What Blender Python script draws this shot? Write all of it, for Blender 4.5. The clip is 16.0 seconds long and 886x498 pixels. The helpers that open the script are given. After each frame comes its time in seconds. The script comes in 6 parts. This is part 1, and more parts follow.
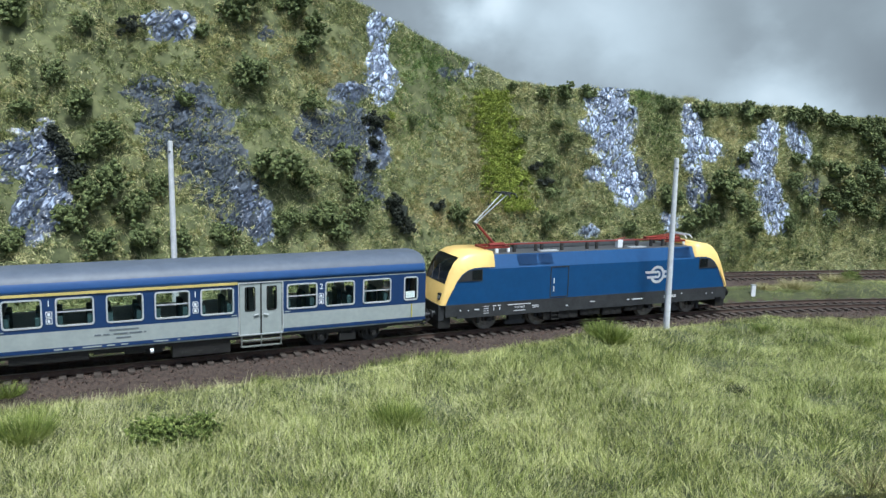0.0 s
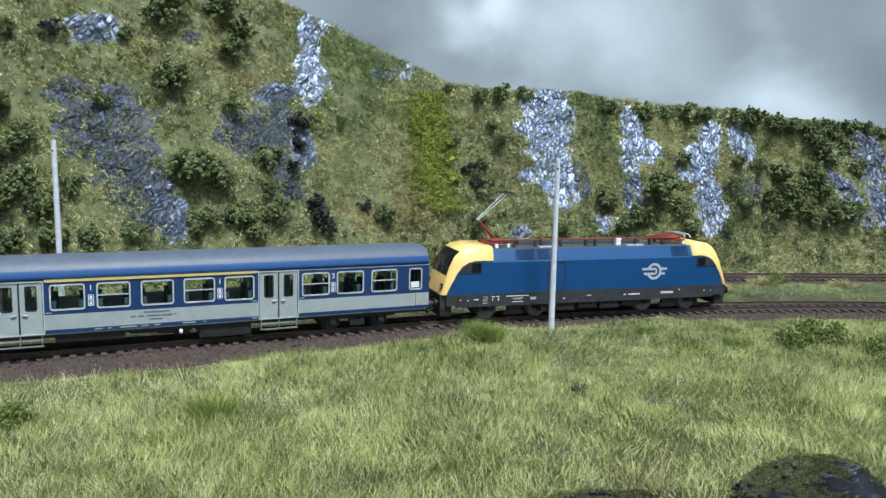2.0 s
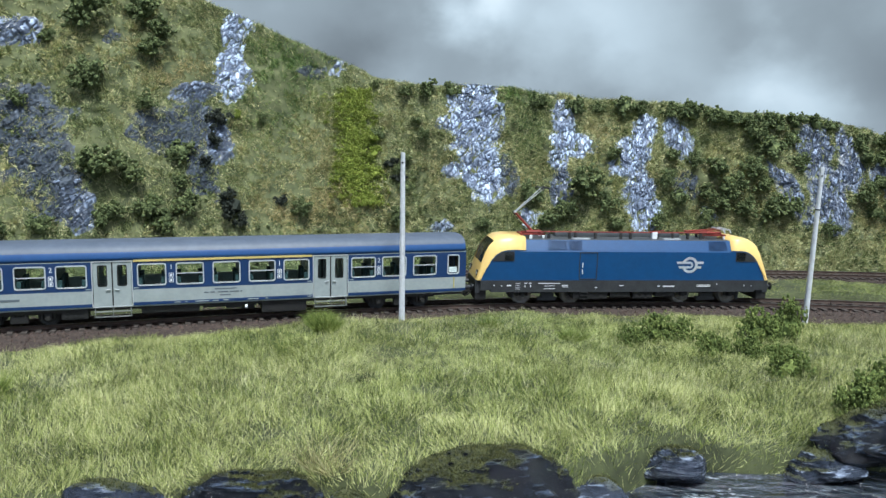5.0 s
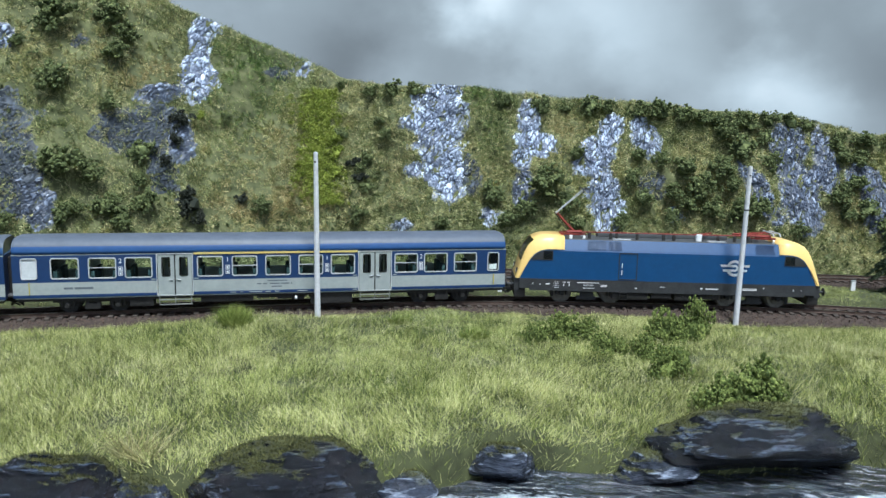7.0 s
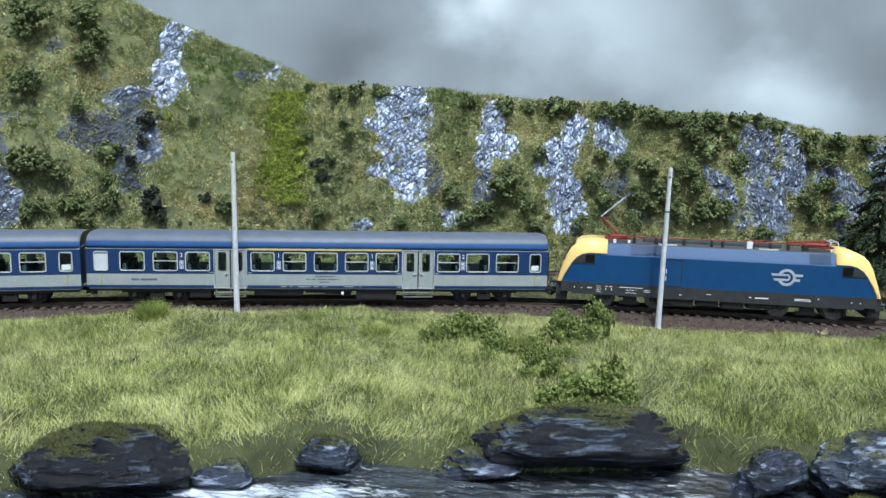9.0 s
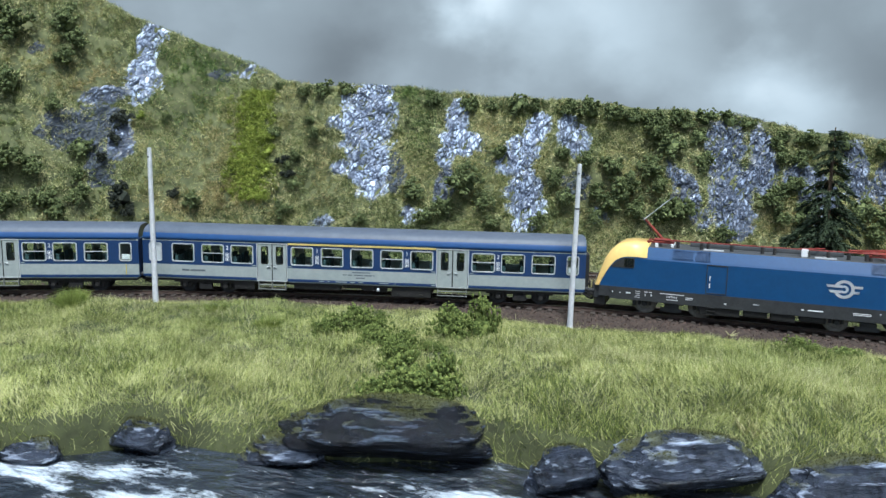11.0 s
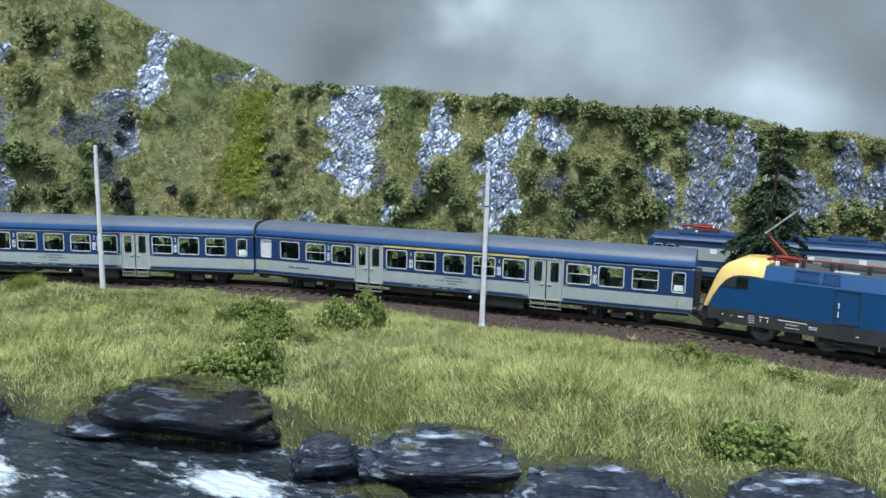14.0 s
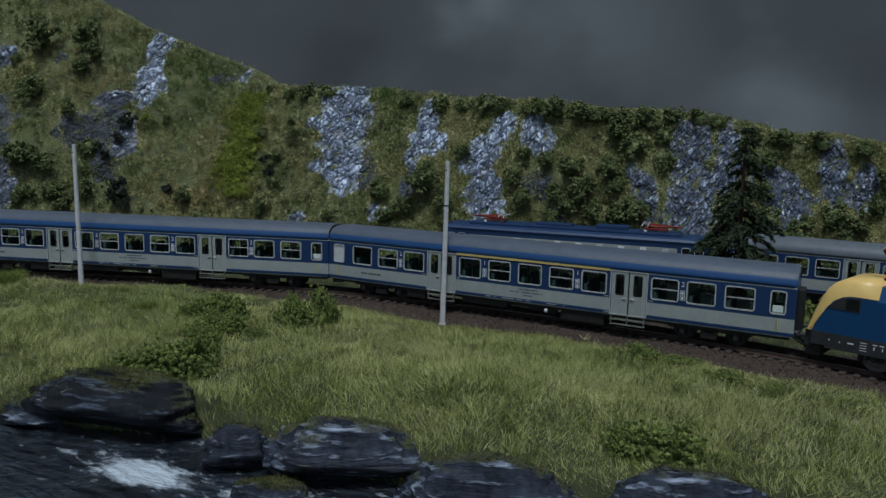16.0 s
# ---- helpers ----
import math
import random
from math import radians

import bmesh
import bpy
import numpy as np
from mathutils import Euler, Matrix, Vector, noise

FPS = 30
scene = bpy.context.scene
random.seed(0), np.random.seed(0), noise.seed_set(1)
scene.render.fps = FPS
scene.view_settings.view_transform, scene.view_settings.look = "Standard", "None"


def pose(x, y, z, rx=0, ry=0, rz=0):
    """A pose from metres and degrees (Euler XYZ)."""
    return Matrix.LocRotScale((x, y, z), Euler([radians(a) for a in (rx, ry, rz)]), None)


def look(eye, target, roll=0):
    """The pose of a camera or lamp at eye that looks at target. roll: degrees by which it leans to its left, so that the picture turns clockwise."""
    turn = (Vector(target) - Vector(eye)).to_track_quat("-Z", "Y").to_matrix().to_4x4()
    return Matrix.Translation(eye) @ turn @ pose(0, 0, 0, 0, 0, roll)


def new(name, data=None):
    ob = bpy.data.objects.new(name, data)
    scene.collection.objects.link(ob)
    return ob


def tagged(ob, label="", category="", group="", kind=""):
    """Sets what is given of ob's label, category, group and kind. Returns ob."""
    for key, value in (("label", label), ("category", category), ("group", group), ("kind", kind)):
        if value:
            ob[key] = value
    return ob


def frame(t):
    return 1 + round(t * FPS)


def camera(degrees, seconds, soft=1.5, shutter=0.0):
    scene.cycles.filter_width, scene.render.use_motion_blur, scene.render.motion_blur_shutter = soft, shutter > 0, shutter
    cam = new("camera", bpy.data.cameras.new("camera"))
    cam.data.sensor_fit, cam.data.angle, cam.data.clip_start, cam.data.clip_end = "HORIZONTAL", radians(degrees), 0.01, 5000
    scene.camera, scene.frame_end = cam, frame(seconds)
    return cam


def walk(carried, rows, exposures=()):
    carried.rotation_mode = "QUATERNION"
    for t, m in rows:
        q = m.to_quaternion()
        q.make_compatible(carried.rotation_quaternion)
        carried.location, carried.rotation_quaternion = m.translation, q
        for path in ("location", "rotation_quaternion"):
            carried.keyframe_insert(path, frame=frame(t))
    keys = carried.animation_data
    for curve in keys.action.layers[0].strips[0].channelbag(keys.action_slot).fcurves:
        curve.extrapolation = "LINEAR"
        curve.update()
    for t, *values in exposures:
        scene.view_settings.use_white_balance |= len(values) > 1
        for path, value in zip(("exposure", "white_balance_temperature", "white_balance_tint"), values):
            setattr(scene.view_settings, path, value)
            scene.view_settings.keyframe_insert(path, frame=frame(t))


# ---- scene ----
cam = camera(60.0, 16.0, 1.4)
METRES, EYE = 0.6628, 0.1102
ROWS = [
    (0.0, 0.0, 0.0, 0.0, 0.23, -8.44, -1.54),
    (0.5, 0.0312, -0.0027, 0.0015, 0.57, -8.49, -1.62),
    (1.0, 0.0621, -0.0039, 0.0007, 0.96, -8.36, -1.64),
    (1.5, 0.0934, -0.0046, 0.001, 1.46, -8.3, -1.69),
    (2.0, 0.1248, -0.0051, 0.0009, 2.01, -8.26, -1.65),
    (2.5, 0.1561, -0.005, 0.0015, 2.62, -8.31, -1.57),
    (3.0, 0.1883, -0.0054, 0.0017, 3.29, -8.39, -1.47),
    (3.5, 0.22, -0.0051, 0.0023, 4.03, -8.52, -1.45),
    (4.0, 0.2517, -0.0047, 0.0023, 4.82, -8.56, -1.46),
    (4.5, 0.2839, -0.0048, 0.0032, 5.64, -8.6, -1.42),
    (7.0, 0.4426, 0.0055, 0.007, 10.34, -8.74, -1.24),
    (7.5, 0.4749, 0.0093, 0.0078, 11.33, -8.75, -1.23),
    (8.0, 0.5074, 0.0133, 0.0085, 12.3, -8.76, -1.22),
    (8.5, 0.5399, 0.0176, 0.0092, 13.3, -8.76, -1.25),
    (9.0, 0.573, 0.0226, 0.0095, 14.31, -8.72, -1.25),
    (11.5, 0.7617, 0.0743, 0.0077, 20.99, -8.77, -1.21),
    (12.0, 0.7977, 0.0865, 0.0075, 22.49, -8.75, -1.19),
    (12.5, 0.8324, 0.0994, 0.0071, 24.0, -8.69, -1.19),
    (13.0, 0.8633, 0.1123, 0.0068, 25.52, -8.63, -1.13),
    (13.5, 0.8881, 0.1229, 0.0067, 26.88, -8.64, -1.13),
    (14.0, 0.907, 0.1312, 0.0067, 28.03, -8.7, -1.1),
    (14.5, 0.924, 0.1389, 0.0067, 28.87, -8.74, -1.1),
    (15.0, 0.9402, 0.1462, 0.0068, 29.54, -8.75, -1.1),
    (15.5, 0.9567, 0.1545, 0.0065, 30.15, -8.68, -1.13),
    (16.0, 0.9734, 0.1623, 0.0061, 30.76, -8.62, -1.18),
]
BASE, KELVIN, TINT = 0.75, 5740, 3
EXPOSURES = [(t, BASE + stops, KELVIN, TINT) for t, stops in ((0.0, 0.0), (13.2, 0.0), (14.0, -0.05), (14.5, -0.12), (15.0, -0.25), (15.5, -0.65), (16.0, -1.6))]
walk(cam, [(t, pose(0, 0, EYE) @ pose(METRES * x, METRES * y, METRES * z, 90 + pitch, roll, yaw)) for t, x, y, z, yaw, pitch, roll in ROWS], EXPOSURES)

# ---- light ----
world = bpy.data.worlds.new("overcast")
scene.world = world
world.use_nodes = True
SKY = world.node_tree.nodes.new("ShaderNodeTexSky")
SKY.sky_type, SKY.sun_disc, SKY.sun_elevation, SKY.sun_rotation = "NISHITA", False, radians(64), radians(152)
SKY.air_density, SKY.dust_density = 1.0, 4.0
world.node_tree.links.new(SKY.outputs[0], world.node_tree.nodes["Background"].inputs[0])
world.node_tree.nodes["Background"].inputs[1].default_value = 0.075
sun = new("sun", bpy.data.lights.new("sun", "SUN"))
sun.data.energy, sun.data.angle, sun.data.color = 3.0, radians(12), (1.0, 0.98, 0.94)
sun.matrix_world = look((0.38, -0.72, 1.75), (0, 0, 0))


# ---- materials ----
def material(name, low, high, scale=300.0, rough=0.6, metal=0.0, bump=0.0, fine=4.0, spec=0.5, island=0.0, coat=0.0):
    """Two colours mixed by a coarse and a fine noise at real size, with fine relief; island: how far loose pieces differ."""
    m = bpy.data.materials.new(name)
    m.use_nodes = True
    n, l = m.node_tree.nodes, m.node_tree.links
    b = n["Principled BSDF"]
    b.inputs["Roughness"].default_value, b.inputs["Metallic"].default_value = rough, metal
    b.inputs["Specular IOR Level"].default_value = spec
    b.inputs["Coat Weight"].default_value = coat
    where = n.new("ShaderNodeTexCoord")
    big, small = n.new("ShaderNodeTexNoise"), n.new("ShaderNodeTexNoise")
    big.inputs["Scale"].default_value, small.inputs["Scale"].default_value = scale, scale * fine
    big.inputs["Detail"].default_value, small.inputs["Detail"].default_value = 5, 3
    for node in (big, small):
        l.new(where.outputs["Object"], node.inputs["Vector"])
    both = n.new("ShaderNodeMath")
    both.operation = "MULTIPLY_ADD"
    l.new(small.outputs[0], both.inputs[0])
    both.inputs[1].default_value = 0.5
    l.new(big.outputs[0], both.inputs[2])
    ramp = n.new("ShaderNodeMapRange")
    ramp.inputs[1].default_value, ramp.inputs[2].default_value = 0.52, 0.98
    value = both.outputs[0]
    if island:
        geo = n.new("ShaderNodeNewGeometry")
        add = n.new("ShaderNodeMath")
        add.operation = "MULTIPLY_ADD"
        l.new(geo.outputs["Random Per Island"], add.inputs[0])
        add.inputs[1].default_value = island
        l.new(value, add.inputs[2])
        less = n.new("ShaderNodeMath")
        less.operation = "SUBTRACT"
        l.new(add.outputs[0], less.inputs[0])
        less.inputs[1].default_value = island / 2
        value = less.outputs[0]
    l.new(value, ramp.inputs[0])
    mix = n.new("ShaderNodeMix")
    mix.data_type = "RGBA"
    l.new(ramp.outputs[0], mix.inputs[0])
    mix.inputs[6].default_value, mix.inputs[7].default_value = (*low, 1), (*high, 1)
    l.new(mix.outputs[2], b.inputs["Base Color"])
    if bump:
        bm_ = n.new("ShaderNodeBump")
        bm_.inputs["Strength"].default_value, bm_.inputs["Distance"].default_value = min(1.0, bump), 0.0006
        l.new(both.outputs[0], bm_.inputs["Height"])
        l.new(bm_.outputs[0], b.inputs["Normal"])
    return m


def three_tone(name, tones, scale, rough, island, patches=()):
    """Foliage: a ramp of tones over patches, with each fibre a little different."""
    m = material(name, tones[0], tones[-1], scale, rough, island=island, spec=0.25)
    n, l = m.node_tree.nodes, m.node_tree.links
    mix = [x for x in n if x.bl_idname == "ShaderNodeMix"][0]
    ramp = n.new("ShaderNodeValToRGB")
    l.new(mix.inputs[0].links[0].from_socket, ramp.inputs[0])
    while len(ramp.color_ramp.elements) < len(tones):
        ramp.color_ramp.elements.new(0.5)
    for i, (e, c) in enumerate(zip(ramp.color_ramp.elements, tones)):
        e.position, e.color = i / (len(tones) - 1), (*c, 1)
    l.new(ramp.outputs[0], n["Principled BSDF"].inputs["Base Color"])
    if patches:
        broad, where, mix2 = n.new("ShaderNodeTexNoise"), n.new("ShaderNodeTexCoord"), n.new("ShaderNodeMix")
        broad.inputs["Scale"].default_value, broad.inputs["Detail"].default_value = patches[0], 3
        l.new(where.outputs["Object"], broad.inputs["Vector"])
        fade = n.new("ShaderNodeMapRange")
        fade.inputs[1].default_value, fade.inputs[2].default_value, fade.inputs[4].default_value = 0.46, 0.64, 0.75
        l.new(broad.outputs[0], fade.inputs[0])
        mix2.data_type, mix2.blend_type = "RGBA", "MULTIPLY"
        l.new(fade.outputs[0], mix2.inputs[0])
        l.new(ramp.outputs[0], mix2.inputs[6])
        mix2.inputs[7].default_value = (*patches[1], 1)
        l.new(mix2.outputs[2], n["Principled BSDF"].inputs["Base Color"])
    return m


SOIL = material("soil", (0.03, 0.035, 0.014), (0.07, 0.08, 0.03), 60, 0.95, bump=0.8)
HILL_SOIL = material("hill soil", (0.045, 0.055, 0.022), (0.15, 0.16, 0.07), 45, 0.95, bump=0.8)
GRASS = three_tone("meadow fibres", [(0.065, 0.088, 0.022), (0.225, 0.265, 0.06), (0.40, 0.43, 0.13), (0.60, 0.60, 0.28)], 20, 0.7, 0.75, (7, (0.84, 0.9, 0.78)))
HILL_GRASS = three_tone("hill fibres", [(0.10, 0.13, 0.045), (0.28, 0.32, 0.13), (0.45, 0.48, 0.22), (0.62, 0.58, 0.32)], 17, 0.7, 0.75, (9, (1.0, 0.95, 0.85)))
HILL_STRAW = three_tone("dry hill fibres", [(0.20, 0.17, 0.07), (0.42, 0.35, 0.15), (0.66, 0.56, 0.30)], 17, 0.7, 0.75)
HILL_GREEN = three_tone("fresh hill fibres", [(0.06, 0.11, 0.03), (0.14, 0.22, 0.06), (0.27, 0.36, 0.12)], 17, 0.7, 0.75)
SHRUB = three_tone("foam foliage", [(0.024, 0.038, 0.015), (0.085, 0.108, 0.040), (0.19, 0.22, 0.085)], 220, 0.85, 0.45)
BRIGHT_SHRUB = three_tone("fresh foliage", [(0.09, 0.125, 0.016), (0.20, 0.25, 0.035), (0.34, 0.38, 0.08)], 220, 0.85, 0.45)
DARK_SHRUB = three_tone("dark foliage", [(0.008, 0.011, 0.008), (0.02, 0.026, 0.018), (0.05, 0.055, 0.04)], 220, 0.8, 0.45)
TUFT = three_tone("tuft fibres", [(0.075, 0.105, 0.02), (0.17, 0.22, 0.045), (0.32, 0.36, 0.10)], 80, 0.6, 0.5)
STRAW = three_tone("straw fibres", [(0.16, 0.15, 0.06), (0.35, 0.32, 0.14), (0.55, 0.5, 0.28)], 80, 0.6, 0.5)
WISP = three_tone("pale hairs", [(0.30, 0.31, 0.12), (0.50, 0.49, 0.24), (0.70, 0.67, 0.40)], 30, 0.6, 0.6)
MEADOW_SHRUB = three_tone("meadow foliage", [(0.03, 0.05, 0.012), (0.12, 0.16, 0.04), (0.25, 0.29, 0.08)], 220, 0.85, 0.45)
NEEDLES = three_tone("needles", [(0.012, 0.022, 0.012), (0.03, 0.045, 0.022), (0.05, 0.07, 0.035)], 200, 0.8, 0.5)
MOSS = three_tone("moss fibres", [(0.03, 0.035, 0.012), (0.07, 0.075, 0.025), (0.13, 0.13, 0.045)], 120, 0.9, 0.7)
BARK = material("bark", (0.05, 0.035, 0.02), (0.12, 0.08, 0.05), 300, 0.9, bump=0.7)
STONE = material("ballast stones", (0.030, 0.019, 0.015), (0.125, 0.082, 0.064), 60, 0.95, island=0.7)
BED = material("ballast bed", (0.028, 0.020, 0.016), (0.075, 0.053, 0.042), 500, 0.95, bump=1.0)
SLEEPER = material("sleeper", (0.035, 0.027, 0.022), (0.08, 0.064, 0.053), 300, 0.85, bump=0.4)
RAIL_SIDE = material("rusty rail", (0.04, 0.025, 0.019), (0.085, 0.055, 0.042), 300, 0.8)
RAIL_TOP = material("polished rail", (0.3, 0.28, 0.27), (0.5, 0.48, 0.47), 200, 0.3, 0.9)
CLIFF = material("dry-brushed, crack-shaded cliff rock", (0.035, 0.045, 0.07), (0.20, 0.24, 0.34), 150, 0.36, bump=0.7, spec=0.7)
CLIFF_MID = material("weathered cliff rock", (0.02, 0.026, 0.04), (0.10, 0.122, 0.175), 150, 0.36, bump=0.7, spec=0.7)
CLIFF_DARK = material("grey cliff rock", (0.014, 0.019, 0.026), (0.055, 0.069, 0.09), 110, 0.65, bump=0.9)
MAST = material("mast paint", (0.5, 0.51, 0.53), (0.66, 0.67, 0.7), 300, 0.5)


def with_moss(name, low, high, glint_tone):
    """Wet slate, its glints painted as pale ridge streaks, mossy where moss has settled."""
    m = material(name, low, high, 90, 0.2, bump=1.0, spec=0.45)
    n, l = m.node_tree.nodes, m.node_tree.links
    b = n["Principled BSDF"]
    where, stretch, streak, bump = n.new("ShaderNodeTexCoord"), n.new("ShaderNodeMapping"), n.new("ShaderNodeTexNoise"), n.new("ShaderNodeBump")
    stretch.inputs["Scale"].default_value, stretch.inputs["Rotation"].default_value = (0.8, 2.4, 5.0), (0, 0.2, 0)
    streak.inputs["Scale"].default_value, streak.inputs["Detail"].default_value, streak.inputs["Roughness"].default_value = 85, 8, 0.62
    l.new(where.outputs["Object"], stretch.inputs[0])
    l.new(stretch.outputs[0], streak.inputs["Vector"])
    bump.inputs["Strength"].default_value, bump.inputs["Distance"].default_value = 1.0, 0.004
    l.new(streak.outputs[0], bump.inputs["Height"])
    l.new(bump.outputs[0], b.inputs["Normal"])
    # pale streaks along the beds: wet highlights put into the colour
    glint, both, pale, brushed = n.new("ShaderNodeAttribute"), n.new("ShaderNodeMath"), n.new("ShaderNodeMapRange"), n.new("ShaderNodeMix")
    glint.attribute_name = "ridge"
    both.operation = "MULTIPLY_ADD"
    l.new(glint.outputs["Fac"], both.inputs[0])
    both.inputs[1].default_value = 0.16
    l.new(streak.outputs[0], both.inputs[2])
    pale.inputs[1].default_value, pale.inputs[2].default_value = 0.56, 0.76
    l.new(both.outputs[0], pale.inputs[0])
    brushed.data_type = "RGBA"
    l.new(pale.outputs[0], brushed.inputs[0])
    l.new(b.inputs["Base Color"].links[0].from_socket, brushed.inputs[6])
    brushed.inputs[7].default_value = (*glint_tone, 1)
    moss, ragged, ramp, mix = n.new("ShaderNodeAttribute"), n.new("ShaderNodeMath"), n.new("ShaderNodeMapRange"), n.new("ShaderNodeMix")
    moss.attribute_name = "moss"
    l.new(moss.outputs["Fac"], ragged.inputs[0])
    l.new(streak.outputs[0], ragged.inputs[1])
    ramp.inputs[1].default_value, ramp.inputs[2].default_value = 0.95, 1.40
    l.new(ragged.outputs[0], ramp.inputs[0])
    mix.data_type = "RGBA"
    l.new(ramp.outputs[0], mix.inputs[0])
    l.new(brushed.outputs[2], mix.inputs[6])
    mix.inputs[7].default_value = (0.085, 0.092, 0.036, 1)
    l.new(mix.outputs[2], b.inputs["Base Color"])
    rough = n.new("ShaderNodeMapRange")
    rough.inputs[3].default_value, rough.inputs[4].default_value = 0.14, 0.95
    l.new(ramp.outputs[0], rough.inputs[0])
    l.new(rough.outputs[0], b.inputs["Roughness"])
    return m


SLATE = with_moss("wet slate", (0.003, 0.004, 0.006), (0.012, 0.015, 0.022), (0.13, 0.165, 0.24))
SLATE_GREY = with_moss("glint-streaked slate", (0.010, 0.013, 0.020), (0.05, 0.062, 0.092), (0.52, 0.6, 0.78))


def water_material():
    m = material("stream water", (0.012, 0.016, 0.022), (0.035, 0.045, 0.06), 40, 0.06, bump=0.0, spec=0.6)
    n, l = m.node_tree.nodes, m.node_tree.links
    b = n["Principled BSDF"]
    where = n.new("ShaderNodeTexCoord")
    stretch = n.new("ShaderNodeMapping")
    stretch.inputs["Scale"].default_value = (1.0, 2.2, 1.0)
    stretch.inputs["Rotation"].default_value = (0, 0, 0.4)
    l.new(where.outputs["Object"], stretch.inputs[0])
    ripple = n.new("ShaderNodeTexNoise")
    ripple.inputs["Scale"].default_value, ripple.inputs["Detail"].default_value = 90, 6
    l.new(stretch.outputs[0], ripple.inputs["Vector"])
    bump = n.new("ShaderNodeBump")
    bump.inputs["Strength"].default_value, bump.inputs["Distance"].default_value = 1.0, 0.007
    l.new(ripple.outputs[0], bump.inputs["Height"])
    l.new(bump.outputs[0], b.inputs["Normal"])
    patch = n.new("ShaderNodeAttribute")
    patch.attribute_name = "foam"
    foam = n.new("ShaderNodeTexNoise")
    foam.inputs["Scale"].default_value, foam.inputs["Detail"].default_value, foam.inputs["Roughness"].default_value = 55, 9, 0.75
    l.new(stretch.outputs[0], foam.inputs["Vector"])
    ramp = n.new("ShaderNodeMapRange")
    ramp.inputs[1].default_value, ramp.inputs[2].default_value = 0.58, 0.74
    more = n.new("ShaderNodeMath")
    l.new(foam.outputs[0], more.inputs[0])
    l.new(patch.outputs["Fac"], more.inputs[1])
    l.new(more.outputs[0], ramp.inputs[0])
    mix = n.new("ShaderNodeMix")
    mix.data_type = "RGBA"
    l.new(ramp.outputs[0], mix.inputs[0])
    l.new(b.inputs["Base Color"].links[0].from_socket, mix.inputs[6])
    mix.inputs[7].default_value = (0.62, 0.7, 0.8, 1)
    l.new(mix.outputs[2], b.inputs["Base Color"])
    return m


WATER = water_material()


# ---- helpers ----
def mesh_of(name, verts, faces, mats, index=None, smooth=False):
    me = bpy.data.meshes.new(name)
    me.from_pydata([tuple(v) for v in verts], [], [tuple(f) for f in faces])
    for m in mats if isinstance(mats, (list, tuple)) else [mats]:
        me.materials.append(m)
    if index is not None:
        me.polygons.foreach_set("material_index", list(index))
    if smooth:
        me.polygons.foreach_set("use_smooth", [True] * len(me.polygons))
    me.update()
    return me


def fast_triangles(name, verts, mat, corners=3):
    """One mesh of many loose triangles or quads from an array of corners."""
    me = bpy.data.meshes.new(name)
    n = len(verts)
    me.vertices.add(n), me.loops.add(n), me.polygons.add(n // corners)
    me.vertices.foreach_set("co", np.asarray(verts, dtype=np.float32).ravel())
    me.loops.foreach_set("vertex_index", np.arange(n, dtype=np.int32))
    me.polygons.foreach_set("loop_start", np.arange(0, n, corners, dtype=np.int32))
    me.polygons.foreach_set("loop_total", np.full(n // corners, corners, dtype=np.int32))
    me.materials.append(mat)
    me.update(calc_edges=True)
    return me


def part(name, bm, mat, parent, label=""):
    me = bpy.data.meshes.new(name)
    bm.to_mesh(me)
    bm.free()
    for m in mat if isinstance(mat, (list, tuple)) else [mat]:
        me.materials.append(m)
    ob = new(name, me)
    ob.parent = parent
    return tagged(ob, label)


def thing(name, label, category, group="", kind="", m=None):
    ob = new(name)
    ob.empty_display_size = 0.01
    if m is not None:
        ob.matrix_world = m
    return tagged(ob, label, category, group, kind)


def box(bm, x0, x1, y0, y1, z0, z1, bevel=0.0, mat=0):
    g = bmesh.ops.create_cube(bm, size=1.0, matrix=Matrix.Translation(((x0 + x1) / 2, (y0 + y1) / 2, (z0 + z1) / 2)) @ Matrix.Diagonal((x1 - x0, y1 - y0, z1 - z0, 1)))
    vs = g["verts"]
    faces = {f for v in vs for f in v.link_faces}
    for f in faces:
        f.material_index = mat
    if bevel:
        bmesh.ops.bevel(bm, geom=list({e for v in vs for e in v.link_edges}), offset=bevel, segments=2, profile=0.7, affect="EDGES")
    return bm


def boxed(x0, x1, y0, y1, z0, z1, bevel=0.0):
    return box(bmesh.new(), x0, x1, y0, y1, z0, z1, bevel)


def rod(bm, a, b, r0, r1=None, seg=8):
    a, b = Vector(a), Vector(b)
    m = Matrix.Translation((a + b) / 2) @ (b - a).to_track_quat("Z", "Y").to_matrix().to_4x4()
    bmesh.ops.create_cone(bm, cap_ends=True, segments=seg, radius1=r0, radius2=r0 if r1 is None else r1, depth=(b - a).length, matrix=m)
    return bm


WAVES = {}


def waves(x, y, size, seed, octaves=3):
    """Smooth noise of about -1 to 1 over arrays of places; size in metres."""
    if seed not in WAVES:
        rng = np.random.default_rng(seed)
        WAVES[seed] = rng.uniform(0, 2 * np.pi, (40, 2)), rng.normal(0, 1, (40, 2))
    turns, ways = WAVES[seed]
    out, amp, k = 0.0, 1.0, 2.2 / size
    for o in range(octaves):
        for i in range(8):
            w = ways[o * 8 + i]
            out = out + amp * np.sin(k * (w[0] * x + w[1] * y) + turns[o * 8 + i, 0]) / 4
        amp, k = amp * 0.5, k * 2.1
    return out


def smooth(a, b, v):
    f = np.clip((v - a) / (b - a), 0, 1)
    return f * f * (3 - 2 * f)


# ---- the two tracks: a straight that eases into a curve ----
STEP = 0.002
LINE = np.arange(-1.6, 2.4, STEP)


